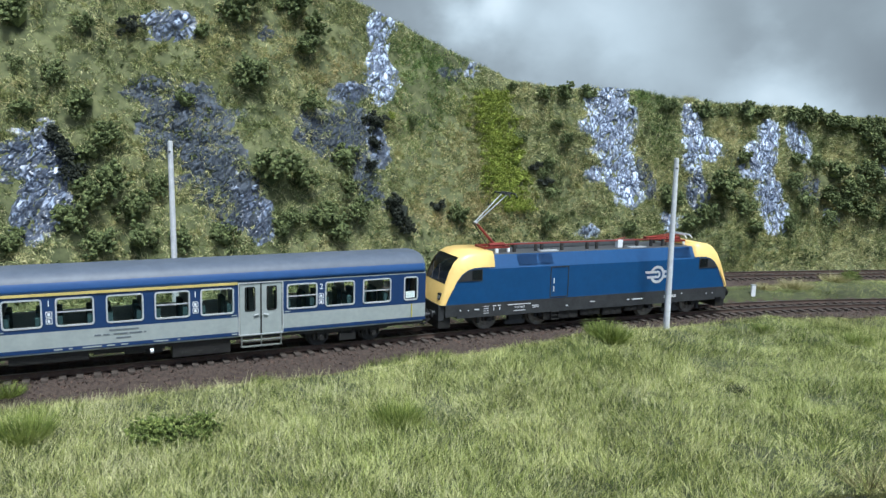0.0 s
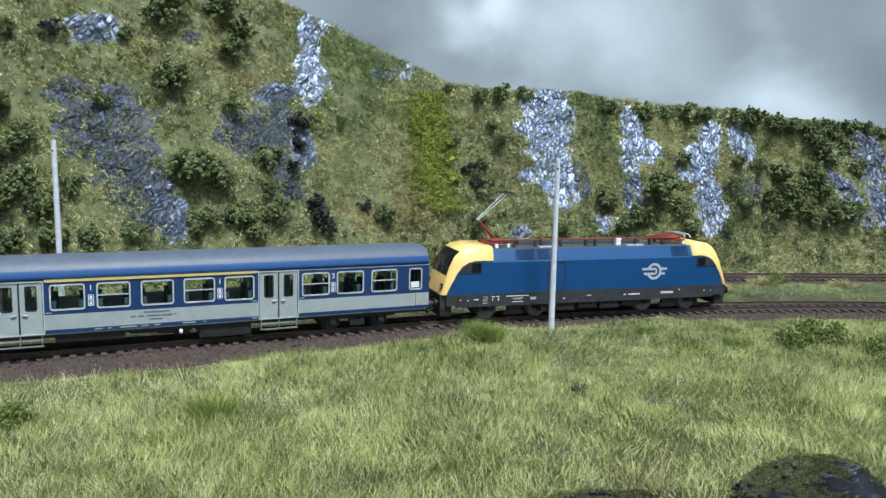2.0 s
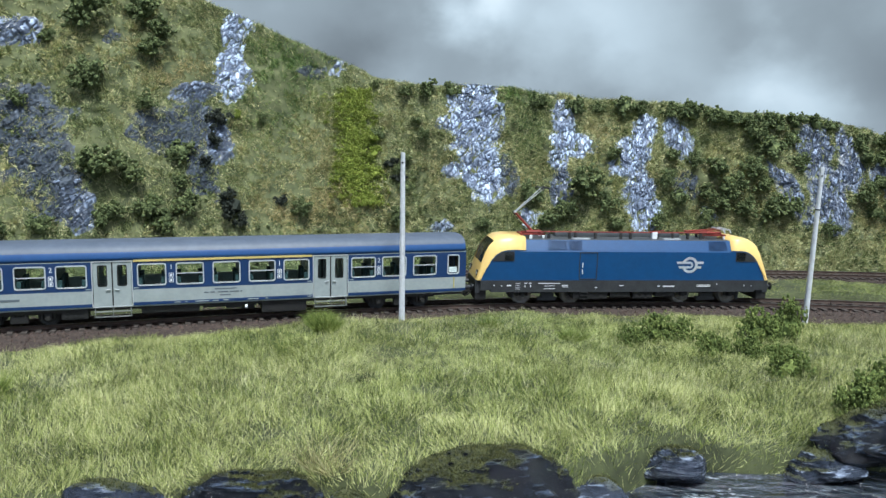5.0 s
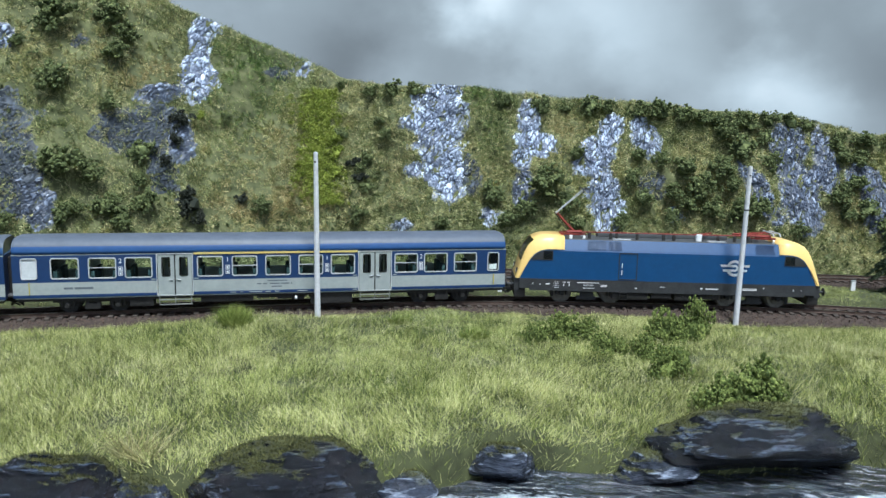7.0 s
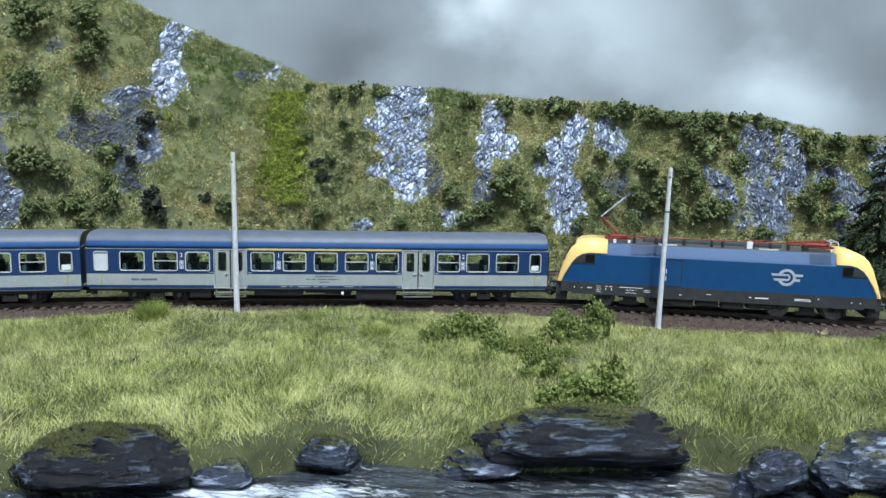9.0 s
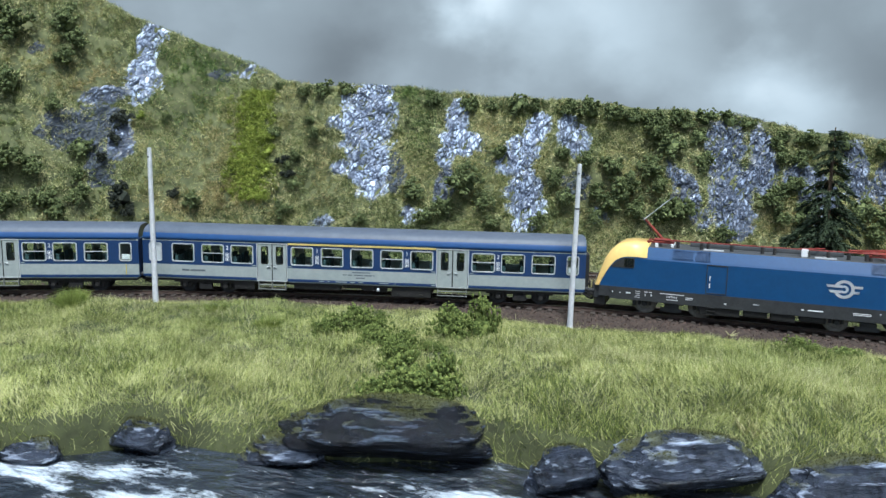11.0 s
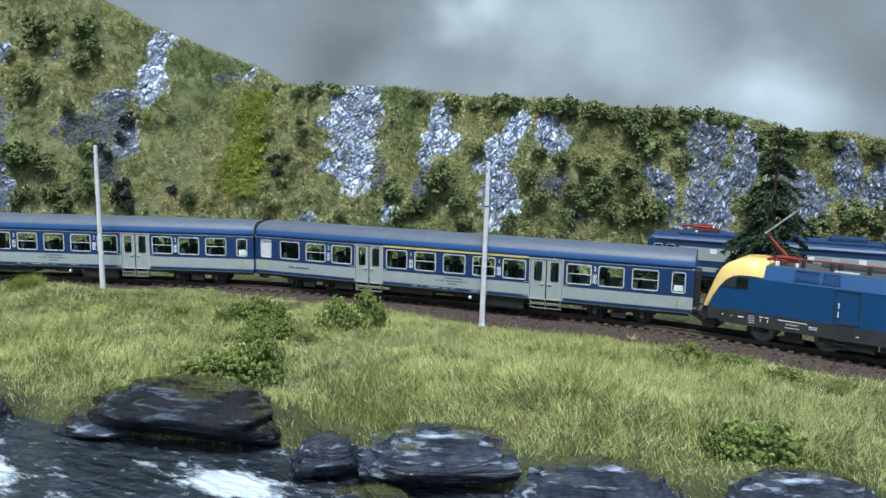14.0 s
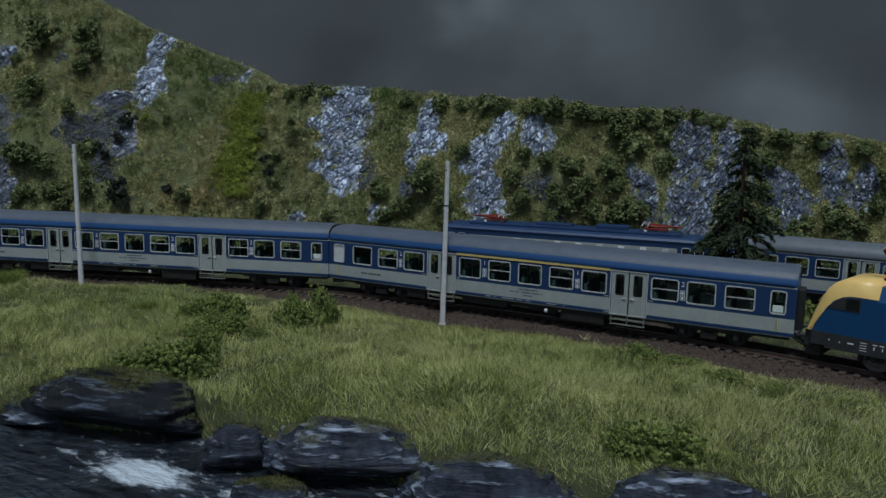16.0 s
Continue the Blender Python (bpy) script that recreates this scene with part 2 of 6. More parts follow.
def lay(x0, y0, at0, heading, start, ease, bend):
    a = np.clip(LINE - start, 0, ease)
    th = heading + bend * (a * a / (2 * ease) + np.clip(LINE - start - ease, 0, None))
    x, y = np.cumsum(np.cos(th)) * STEP, np.cumsum(np.sin(th)) * STEP
    return x - np.interp(at0, LINE, x) + x0, y - np.interp(at0, LINE, y) + y0, th


MAIN = lay(0.0, 0.4306, 0.0, 0.4586, -0.0562, 0.2965, -1.0982)
BACK = lay(0.39, 0.695, 0.0, 0.335, -0.30, 0.14, -0.65)
BACK_Z = -0.003


def on(track, s, side=0.0):
    x, y, th = (np.interp(s, LINE, c) for c in track)
    return np.array([x + np.sin(th) * side, y - np.cos(th) * side]), th


def offset(track, x, y):
    """How far places lie to the right of a track (towards the stream), and how far along it."""
    keep = slice(0, len(LINE), 12)
    tx, ty, th, s = track[0][keep], track[1][keep], track[2][keep], LINE[keep]
    x, y = np.atleast_1d(x), np.atleast_1d(y)
    out, along = np.empty(len(x)), np.empty(len(x))
    for i in range(0, len(x), 20000):
        dx, dy = x[i:i + 20000, None] - tx, y[i:i + 20000, None] - ty
        k = (dx * dx + dy * dy).argmin(1)
        j = np.arange(len(k))
        out[i:i + 20000] = dx[j, k] * np.sin(th[k]) - dy[j, k] * np.cos(th[k])
        along[i:i + 20000] = s[k]
    return out, along


# ---- ground ----
BANK_X = [-2, -0.6, -0.1, 0.05, 0.146, 0.224, 0.27, 0.33, 0.40, 0.45, 0.50, 0.56, 0.62, 0.7, 0.9, 3]
BANK_Y = [0.0, 0.10, 0.15, 0.19, 0.222, 0.245, 0.285, 0.29, 0.314, 0.316, 0.328, 0.332, 0.356, 0.40, 0.5, 1.0]


def bank(x):
    return np.interp(x, BANK_X, BANK_Y)


def grass_limit(s):
    """How far from the main track the grass begins."""
    return np.interp(s, [-0.6, -0.1, 0.15, 0.45, 0.75], [0.042, 0.040, 0.025, 0.030, 0.038])


def ground_height(x, y):
    x, y = np.atleast_1d(np.asarray(x, float)), np.atleast_1d(np.asarray(y, float))
    z = -0.0025 + 0.0020 * waves(x, y, 0.09, 11) + 0.012 * np.exp(-((x - 0.46) / 0.09) ** 2 - ((y - 0.385) / 0.05) ** 2)
    z = z + 0.004 * np.exp(-((x - 0.2) / 0.15) ** 2 - ((y - 0.30) / 0.06) ** 2) - 0.005 * np.exp(-((x - 0.42) / 0.09) ** 2 - ((y - 0.53) / 0.035) ** 2)
    z = z + 0.003 * np.exp(-((x - 0.12) / 0.06) ** 2 - ((y - 0.435) / 0.02) ** 2) - 0.006 * np.exp(-((x - 0.295) / 0.018) ** 2 - ((y - 0.275) / 0.03) ** 2)
    d = y - bank(x) - 0.006 + 0.005 * waves(x, y, 0.05, 12)
    z = -0.04 + (z + 0.04) * smooth(-0.011, 0.005, d)
    for track, lift in ((MAIN, 0.0), (BACK, BACK_Z)):
        o, s = offset(track, x, y)
        meadow_side = (o > 0) & (lift == 0.0)
        o = np.abs(o)
        bed = -0.0034 + lift - 0.0075 * smooth(0.0165, 0.036, o)
        edge = np.where(meadow_side, grass_limit(s) - 0.003, 0.034)
        f = smooth(edge + 0.014, edge, o)
        z = z * (1 - f) + bed * f
    return z


def sheet(xs, ys, zs):
    nx, ny = len(xs), len(ys)
    verts = [(x, y, zs[j, i]) for j, y in enumerate(ys) for i, x in enumerate(xs)]
    faces = [(j * nx + i, j * nx + i + 1, (j + 1) * nx + i + 1, (j + 1) * nx + i) for j in range(ny - 1) for i in range(nx - 1)]
    return verts, faces


FAR = [4, 8, 16, 40, 120]
XS = np.array([-v for v in FAR[::-1]] + [-2, -1.2, -0.8] + list(np.arange(-0.5, 1.1, 0.0035)) + [1.3, 1.7, 2.4] + FAR)
YS = np.array([-v for v in FAR[::-1]] + [-2, -1, -0.5, -0.2] + list(np.arange(0.0, 0.9, 0.0035)) + [1.0, 1.3, 2.0] + FAR)
GX, GY = np.meshgrid(XS, YS)
GZ = ground_height(GX.ravel(), GY.ravel()).reshape(GX.shape)
GV, GF = sheet(XS, YS, GZ)
MID = np.array([np.mean([GV[k][:2] for k in f], 0) for f in GF])
NEAR = np.minimum(np.abs(offset(MAIN, MID[:, 0], MID[:, 1])[0]), np.abs(offset(BACK, MID[:, 0], MID[:, 1])[0]))
ground = new("ground", mesh_of("ground", GV, GF, [SOIL, BED], ((NEAR < 0.040) & (np.abs(MID[:, 0] - 0.3) < 0.8) & (np.abs(MID[:, 1] - 0.45) < 0.45)).astype(int), smooth=True))
tagged(ground, "olive soil under the meadow and track beds", "ground", kind="structure")

wx, wy = np.linspace(-0.5, 1.3, 260), np.linspace(-0.6, 0.62, 180)
WX, WY = np.meshgrid(wx, wy)
water = new("water", mesh_of("water", *sheet(wx, wy, -0.0145 + 0.0009 * waves(WX, WY, 0.05, 21)), WATER, smooth=True))
FOAM = sum(0.40 * np.exp(-((WX - fx) / wa) ** 2 - ((WY - fy) / wb) ** 2) for fx, fy, wa, wb in ((0.4105, 0.2845, 0.022, 0.009), (0.312, 0.243, 0.03, 0.010), (0.240, 0.250, 0.018, 0.008), (0.275, 0.262, 0.014, 0.005), (0.36, 0.20, 0.05, 0.02), (0.452, 0.296, 0.006, 0.004)))
water.data.attributes.new("foam", "FLOAT", "POINT").data.foreach_set("value", FOAM.ravel().astype(np.float32))
tagged(water, "dark rippled stream water with white foam", "water", kind="structure")

# ---- hillside: steep face above a foot line ----
FOOT_X = [-2.0, -0.6, -0.25, -0.135, -0.106, -0.04, -0.01, 0.022, 0.087, 0.176, 0.256, 0.382, 0.49, 0.57, 0.6, 0.75, 1.0, 2.5]
FOOT_Y = [0.2, 0.36, 0.485, 0.535, 0.555, 0.608, 0.636, 0.655, 0.677, 0.70, 0.716, 0.747, 0.752, 0.773, 0.783, 0.80, 0.84, 0.9]
LEAN_X = [-0.3, 0.0, 0.09, 0.16, 0.25, 0.4, 0.5, 0.6]
LEAN_Y = [0.6, 0.57, 0.5, 0.40, 0.45, 0.43, 0.5, 0.52]
CREST_X = [-2.0, -0.6, -0.3, -0.2, -0.1, -0.059, 0.022, 0.053, 0.1, 0.161, 0.253, 0.339, 0.414, 0.491, 0.55, 0.59, 0.7, 0.9, 2.5]
CREST_Z = [0.6, 0.41, 0.322, 0.282, 0.232, 0.211, 0.178, 0.166, 0.157, 0.158, 0.149, 0.146, 0.141, 0.137, 0.122, 0.117, 0.106, 0.09, 0.08]


def crest(x):
    return np.interp(x, CREST_X, CREST_Z) + 0.0025 * waves(x, 0 * x, 0.04, 32)


def face_y(x, z):
    y = np.interp(x, FOOT_X, FOOT_Y) + np.interp(x, LEAN_X, LEAN_Y) * (z - 0.03)
    return y + 0.006 * waves(x, z, 0.06, 31) + 0.0018 * waves(x, z, 0.014, 33)


def hillside():
    xs = np.concatenate([[-40, -10, -4, -2, -1.2, -0.8], np.arange(-0.5, 0.9, 0.004), [1.0, 1.3, 2, 4, 10, 40]])
    rows = 64
    verts, nx = [], len(xs)
    c = crest(xs)
    for j in range(rows):
        z = -0.02 + (c + 0.02) * j / (rows - 1)
        verts += list(zip(xs, face_y(xs, z), z))
    top = face_y(xs, c)
    for k, (back, fall) in enumerate(((0.005, 0.001), (0.014, -0.001), (0.03, -0.012), (0.06, -0.05), (0.12, -0.25))):
        verts += list(zip(xs, top + back, c + fall))
    faces = [(j * nx + i, j * nx + i + 1, (j + 1) * nx + i + 1, (j + 1) * nx + i) for j in range(rows + 4) for i in range(nx - 1)]
    ob = new("hillside", mesh_of("hillside", verts, faces, HILL_SOIL, smooth=True))
    return tagged(ob, "steep grassy hillside of dry green and straw scrub", "hillside", kind="structure")


hillside()

# ---- paints ----
BLUE = material("dark blue paint", (0.010, 0.033, 0.105), (0.013, 0.040, 0.125), 120, 0.38, coat=0.15)
LOCO_BLUE = material("engine blue paint", (0.007, 0.052, 0.155), (0.009, 0.062, 0.18), 120, 0.36, coat=0.2)
GREY_BAND = material("light grey paint", (0.285, 0.32, 0.315), (0.34, 0.375, 0.37), 120, 0.45)
WHITE = material("white paint", (0.72, 0.74, 0.76), (0.8, 0.81, 0.83), 120, 0.45)
YELLOW = material("warm yellow paint", (0.80, 0.55, 0.18), (0.85, 0.6, 0.21), 120, 0.35, coat=0.2)
LINE_YELLOW = material("class line paint", (0.5, 0.4, 0.13), (0.58, 0.47, 0.17), 120, 0.5)
ROOF = material("slate blue roof paint", (0.075, 0.093, 0.128), (0.095, 0.115, 0.155), 90, 0.55, bump=0.15)
EAVE = material("bright blue eave paint", (0.018, 0.062, 0.185), (0.022, 0.072, 0.21), 120, 0.35, coat=0.2)
GREY_ROOF = material("grey roof paint", (0.10, 0.12, 0.145), (0.13, 0.15, 0.178), 90, 0.5)
FRAME_GREY = material("charcoal frame paint", (0.02, 0.0215, 0.024), (0.036, 0.038, 0.041), 200, 0.6)
ROOF_GREY = material("anthracite roof paint", (0.05, 0.055, 0.06), (0.075, 0.08, 0.085), 200, 0.55)
BLACK = material("black metal", (0.008, 0.008, 0.008), (0.02, 0.0185, 0.017), 300, 0.65)
STEEL = material("wheel steel", (0.13, 0.12, 0.11), (0.26, 0.25, 0.23), 300, 0.5, 0.3)
ALU = material("window frame metal", (0.55, 0.57, 0.6), (0.68, 0.7, 0.72), 300, 0.35, 0.4)
STEP_METAL = material("dull step metal", (0.16, 0.17, 0.16), (0.24, 0.25, 0.23), 300, 0.6, 0.2)
RED = material("red lacquer", (0.17, 0.022, 0.016), (0.24, 0.034, 0.022), 300, 0.45)
SEAT = material("teal seat cloth", (0.03, 0.065, 0.072), (0.05, 0.095, 0.10), 400, 0.9)
INSIDE = material("dim interior lining", (0.45, 0.47, 0.43), (0.55, 0.57, 0.52), 200, 0.8)
INK = material("grey lettering ink", (0.09, 0.11, 0.13), (0.13, 0.15, 0.17), 300, 0.6)
BACK_BLUE = material("faded navy paint", (0.010, 0.032, 0.095), (0.014, 0.040, 0.115), 120, 0.5)
RAILING = material("yellow handrail", (0.5, 0.42, 0.05), (0.6, 0.5, 0.08), 200, 0.5)


def glass_material(name, tint, rough, see):
    m = bpy.data.materials.new(name)
    m.use_nodes = True
    n, l = m.node_tree.nodes, m.node_tree.links
    b = n["Principled BSDF"]
    b.inputs["Base Color"].default_value = (*tint, 1)
    b.inputs["Roughness"].default_value = rough
    clear, mix = n.new("ShaderNodeBsdfTransparent"), n.new("ShaderNodeMixShader")
    clear.inputs[0].default_value = (0.95, 0.985, 0.97, 1)
    mix.inputs[0].default_value = see
    l.new(b.outputs[0], mix.inputs[1])
    l.new(clear.outputs[0], mix.inputs[2])
    l.new(mix.outputs[0], n["Material Output"].inputs[0])
    return m


GLASS = glass_material("carriage glass", (0.02, 0.025, 0.025), 0.04, 0.975)
CAB_GLASS = glass_material("cab glass", (0.01, 0.012, 0.014), 0.05, 0.25)
FROSTED = material("frosted glass", (0.5, 0.54, 0.56), (0.6, 0.63, 0.65), 200, 0.5)


# ---- sky ----
CLOUDS = [(2.9, 9.5, 5, 0.36), (9, 8, 6, 0.16), (7, 4.5, 5, 0.10), (14, 7, 6, 0.18), (24, 2.8, 6, 0.26), (18.5, 3.5, 4.5, 0.10), (26, 7.5, 5, -0.06), (29.5, 5, 4, -0.10), (-5.5, 7.5, 6, -0.10), (-8, 4.0, 6, -0.14), (-16, 9, 8, -0.02), (2, 2.5, 6, -0.02)]


def sky_backdrop():
    """A far cloud dome that drifts round with the weather."""
    m = bpy.data.materials.new("cloud cover")
    m.use_nodes = True
    n, l = m.node_tree.nodes, m.node_tree.links
    n.remove(n["Principled BSDF"])
    glow = n.new("ShaderNodeEmission")
    where, squash = n.new("ShaderNodeTexCoord"), n.new("ShaderNodeMapping")
    squash.inputs["Scale"].default_value = (0.03, 0.03, 0.04)
    l.new(where.outputs["Object"], squash.inputs[0])
    tex = n.new("ShaderNodeTexNoise")
    tex.inputs["Scale"].default_value, tex.inputs["Detail"].default_value = 3.4, 5
    tex.inputs["Roughness"].default_value = 0.5
    l.new(squash.outputs[0], tex.inputs["Vector"])
    value = n.new("ShaderNodeMath")
    value.operation = "MULTIPLY_ADD"
    l.new(tex.outputs[0], value.inputs[0])
    value.inputs[1].default_value, value.inputs[2].default_value = 0.28, 0.25
    value = value.outputs[0]
    # cloud gaps and heavier banks: bearing and height in degrees, radius in degrees, brightness
    for bearing, height, size, strength in CLOUDS:
        a, e = radians(bearing), radians(height)
        far = n.new("ShaderNodeVectorMath")
        far.operation = "DISTANCE"
        warp = n.new("ShaderNodeVectorMath")
        warp.operation = "MULTIPLY_ADD"
        l.new(tex.outputs["Color"], warp.inputs[0])
        warp.inputs[1].default_value = (9, 9, 9)
        l.new(where.outputs["Object"], warp.inputs[2])
        l.new(warp.outputs[0], far.inputs[0])
        far.inputs[1].default_value = (60 * math.sin(a) * math.cos(e) + 4.5, 60 * math.cos(a) * math.cos(e) + 4.5, 60 * math.sin(e) + 4.5)
        fall = n.new("ShaderNodeMapRange")
        fall.interpolation_type = "SMOOTHSTEP"
        fall.inputs[1].default_value, fall.inputs[2].default_value = 60 * radians(size), 0.0
        fall.inputs[3].default_value, fall.inputs[4].default_value = 0.0, strength
        l.new(far.outputs["Value"], fall.inputs[0])
        plus = n.new("ShaderNodeMath")
        l.new(value, plus.inputs[0])
        l.new(fall.outputs[0], plus.inputs[1])
        value = plus.outputs[0]
    ramp = n.new("ShaderNodeValToRGB")
    l.new(value, ramp.inputs[0])
    tones = [(0.2, (0.115, 0.125, 0.135)), (0.4, (0.20, 0.22, 0.235)), (0.6, (0.34, 0.375, 0.40)), (0.85, (0.58, 0.61, 0.63))]
    while len(ramp.color_ramp.elements) < len(tones):
        ramp.color_ramp.elements.new(0.5)
    for e, (at, c) in zip(ramp.color_ramp.elements, tones):
        e.position, e.color = at, (*c, 1)
    l.new(ramp.outputs[0], glow.inputs[0])
    glow.inputs[1].default_value = 1.08
    l.new(glow.outputs[0], n["Material Output"].inputs[0])
    verts, faces, cols, rows = [], [], 48, 20
    for j in range(rows + 1):
        e = radians(-8 + 68 * j / rows)
        for i in range(cols + 1):
            a = radians(-75 + 150 * i / cols)
            verts.append((60 * math.sin(a) * math.cos(e), 60 * math.cos(a) * math.cos(e), 60 * math.sin(e)))
    for j in range(rows):
        for i in range(cols):
            k = j * (cols + 1) + i
            faces.append((k, k + cols + 1, k + cols + 2, k + 1))
    ob = new("sky_backdrop", mesh_of("sky_backdrop", verts, faces, m, smooth=True))
    return tagged(ob, "grey overcast sky with brighter cloud gaps", "sky", kind="structure")


sky = sky_backdrop()


def storm_cloud():
    """Added dark veil, thin-fronted, lowered from above at the end to dim the sky."""
    m = bpy.data.materials.new("storm cloud")
    m.use_nodes = True
    n, l = m.node_tree.nodes, m.node_tree.links
    n.remove(n["Principled BSDF"])
    where, high, thick = n.new("ShaderNodeTexCoord"), n.new("ShaderNodeSeparateXYZ"), n.new("ShaderNodeMapRange")
    glow, clear, mix = n.new("ShaderNodeEmission"), n.new("ShaderNodeBsdfTransparent"), n.new("ShaderNodeMixShader")
    glow.inputs[0].default_value, glow.inputs[1].default_value = (0.10, 0.11, 0.125, 1), 0.35
    l.new(where.outputs["Object"], high.inputs[0])
    thick.interpolation_type = "SMOOTHSTEP"
    thick.inputs[1].default_value, thick.inputs[2].default_value = 58 * math.sin(radians(12)), 58 * math.sin(radians(40))
    thick.inputs[3].default_value, thick.inputs[4].default_value = 0.0, 0.72
    l.new(high.outputs[2], thick.inputs[0])
    l.new(thick.outputs[0], mix.inputs[0])
    l.new(clear.outputs[0], mix.inputs[1])
    l.new(glow.outputs[0], mix.inputs[2])
    l.new(mix.outputs[0], n["Material Output"].inputs[0])
    verts, faces, cols, rows = [], [], 40, 20
    for j in range(rows + 1):
        e = radians(11 + 60 * j / rows)
        for i in range(cols + 1):
            a = radians(-60 + 120 * i / cols)
            verts.append((58 * math.sin(a) * math.cos(e), 58 * math.cos(a) * math.cos(e), 58 * math.sin(e)))
    for j in range(rows):
        for i in range(cols):
            k = j * (cols + 1) + i
            faces.append((k, k + cols + 1, k + cols + 2, k + 1))
    ob = new("storm_cloud", mesh_of("storm_cloud", verts, faces, m, smooth=True))
    return tagged(ob, "added dark veil dimming the sky", "sky", kind="structure")


veil = storm_cloud()


# ---- tracks ----
def sweep(track, s0, s1, outline, mats, index, name, side, lift):
    """A closed outline (across, up) carried along a track."""
    ss = np.arange(s0, s1, 0.008)
    verts, faces, mi, n = [], [], [], len(outline)
    for s in ss:
        for a, u in outline:
            q, _ = on(track, s, side + a)
            verts.append((q[0], q[1], u + lift))
    for i in range(len(ss) - 1):
        for k in range(n):
            faces.append((i * n + k, i * n + (k + 1) % n, (i + 1) * n + (k + 1) % n, (i + 1) * n + k))
            mi.append(index[k])
    faces += [tuple(range(n))[::-1], tuple((len(ss) - 1) * n + k for k in range(n))]
    mi += [0, 0]
    return mesh_of(name, verts, faces, mats, mi)


RAIL_OUTLINE = [(-0.0011, -0.0024), (0.0011, -0.0024), (0.0011, -0.0021), (0.0003, -0.0018), (0.0003, -0.0006), (0.0005, -0.0004), (0.0005, 0.0), (-0.0005, 0.0), (-0.0005, -0.0004), (-0.0003, -0.0006), (-0.0003, -0.0018), (-0.0011, -0.0021)]
bm = boxed(-0.0015, 0.0015, -0.0150, 0.0150, -0.0042, -0.0022, 0.0003)
for a in (-0.00825, 0.00825):
    box(bm, -0.0010, 0.0010, a - 0.0018, a + 0.0018, -0.0023, -0.0017)
SLEEPER_MESH = bpy.data.meshes.new("sleeper")
bm.to_mesh(SLEEPER_MESH)
bm.free()
SLEEPER_MESH.materials.append(SLEEPER)


def railway(name, track, s0, s1, lift, label):
    root = thing(name, label, "railway track", kind="structure")
    for side in (-0.00825, 0.00825):
        ob = new("rail", sweep(track, s0, s1, RAIL_OUTLINE, [RAIL_SIDE, RAIL_TOP], [0] * 6 + [1] + [0] * 5, "rail", side, lift))
        ob.parent = root
    rng = random.Random(5)
    for s in np.arange(s0, s1, 0.0072):
        q, th = on(track, s)
        ob = new("sleeper", SLEEPER_MESH)
        ob.parent = root
        ob.matrix_world = pose(q[0], q[1], lift, 0, 0, math.degrees(th) + rng.uniform(-0.8, 0.8))
    return root


railway("main_track", MAIN, -0.75, 1.3, 0.0, "brown sleepered railway track on dark ballast")
railway("back_track", BACK, -0.85, 1.2, BACK_Z, "rusty railway track below the cliff")


# ---- masts ----
def mast(x, y, z, top, tilt, band):
    root = thing("catenary_mast", "pale grey tapered catenary mast" + (" with a thin dark band" if band else " beside the track"), "mast", "masts along the track", m=pose(x, y, z, 0, tilt, 0))
    h = top - z
    bm = bmesh.new()
    rod(bm, (0, 0, 0), (0, 0, h), 0.0019, 0.00135, 14)
    bmesh.ops.bevel(bm, geom=[e for e in bm.edges if all(v.co.z > h - 1e-5 for v in e.verts)], offset=0.0004, segments=2, affect="EDGES")
    part("pole", bm, MAST, root)
    bm = bmesh.new()
    rod(bm, (0, -0.0016, h - 0.006), (0, -0.0010, h - 0.006), 0.0006, seg=8)
    part("bolt", bm, FRAME_GREY, root, "small dark bolt near the top")
    part("foot", rod(bmesh.new(), (0, 0, -0.001), (0, 0, 0.0012), 0.0026, 0.0023, 14), MAST, root)
    if band:
        part("band", rod(bmesh.new(), (0, 0, h * 0.73), (0, 0, h * 0.738), 0.00165, seg=14), FRAME_GREY, root, "dark band round the pole")
    return root


mast(0.1352, 0.449, -0.004, 0.1008, -0.5, False)
mast(0.398, 0.527, -0.0095, 0.0968, 0.8, True)
mast(-0.150, 0.424, -0.008, 0.1032, -0.6, False)


# ---- lettering ----
def lettering(name, text, size, mat, parent, m, label=""):
    curve = bpy.data.curves.new(name, "FONT")
    curve.body, curve.size, curve.align_x, curve.align_y, curve.extrude = text, size, "CENTER", "CENTER", 0.00003
    ob = bpy.data.objects.new(name, curve)
    scene.collection.objects.link(ob)
    me = bpy.data.meshes.new_from_object(ob.evaluated_get(bpy.context.evaluated_depsgraph_get()))
    bpy.data.objects.remove(ob)
    me.materials.clear()
    me.materials.append(mat)
    out = new(name, me)
    out.parent, out.matrix_local = parent, m
    return tagged(out, label)


def plate(name, mat, parent, x0, x1, z0, z1, y, thick=0.00015, label=""):
    """A flat mark on a vehicle's side."""
    return part(name, boxed(x0, x1, y - thick, y + thick * 0.2, z0, z1), mat, parent, label)


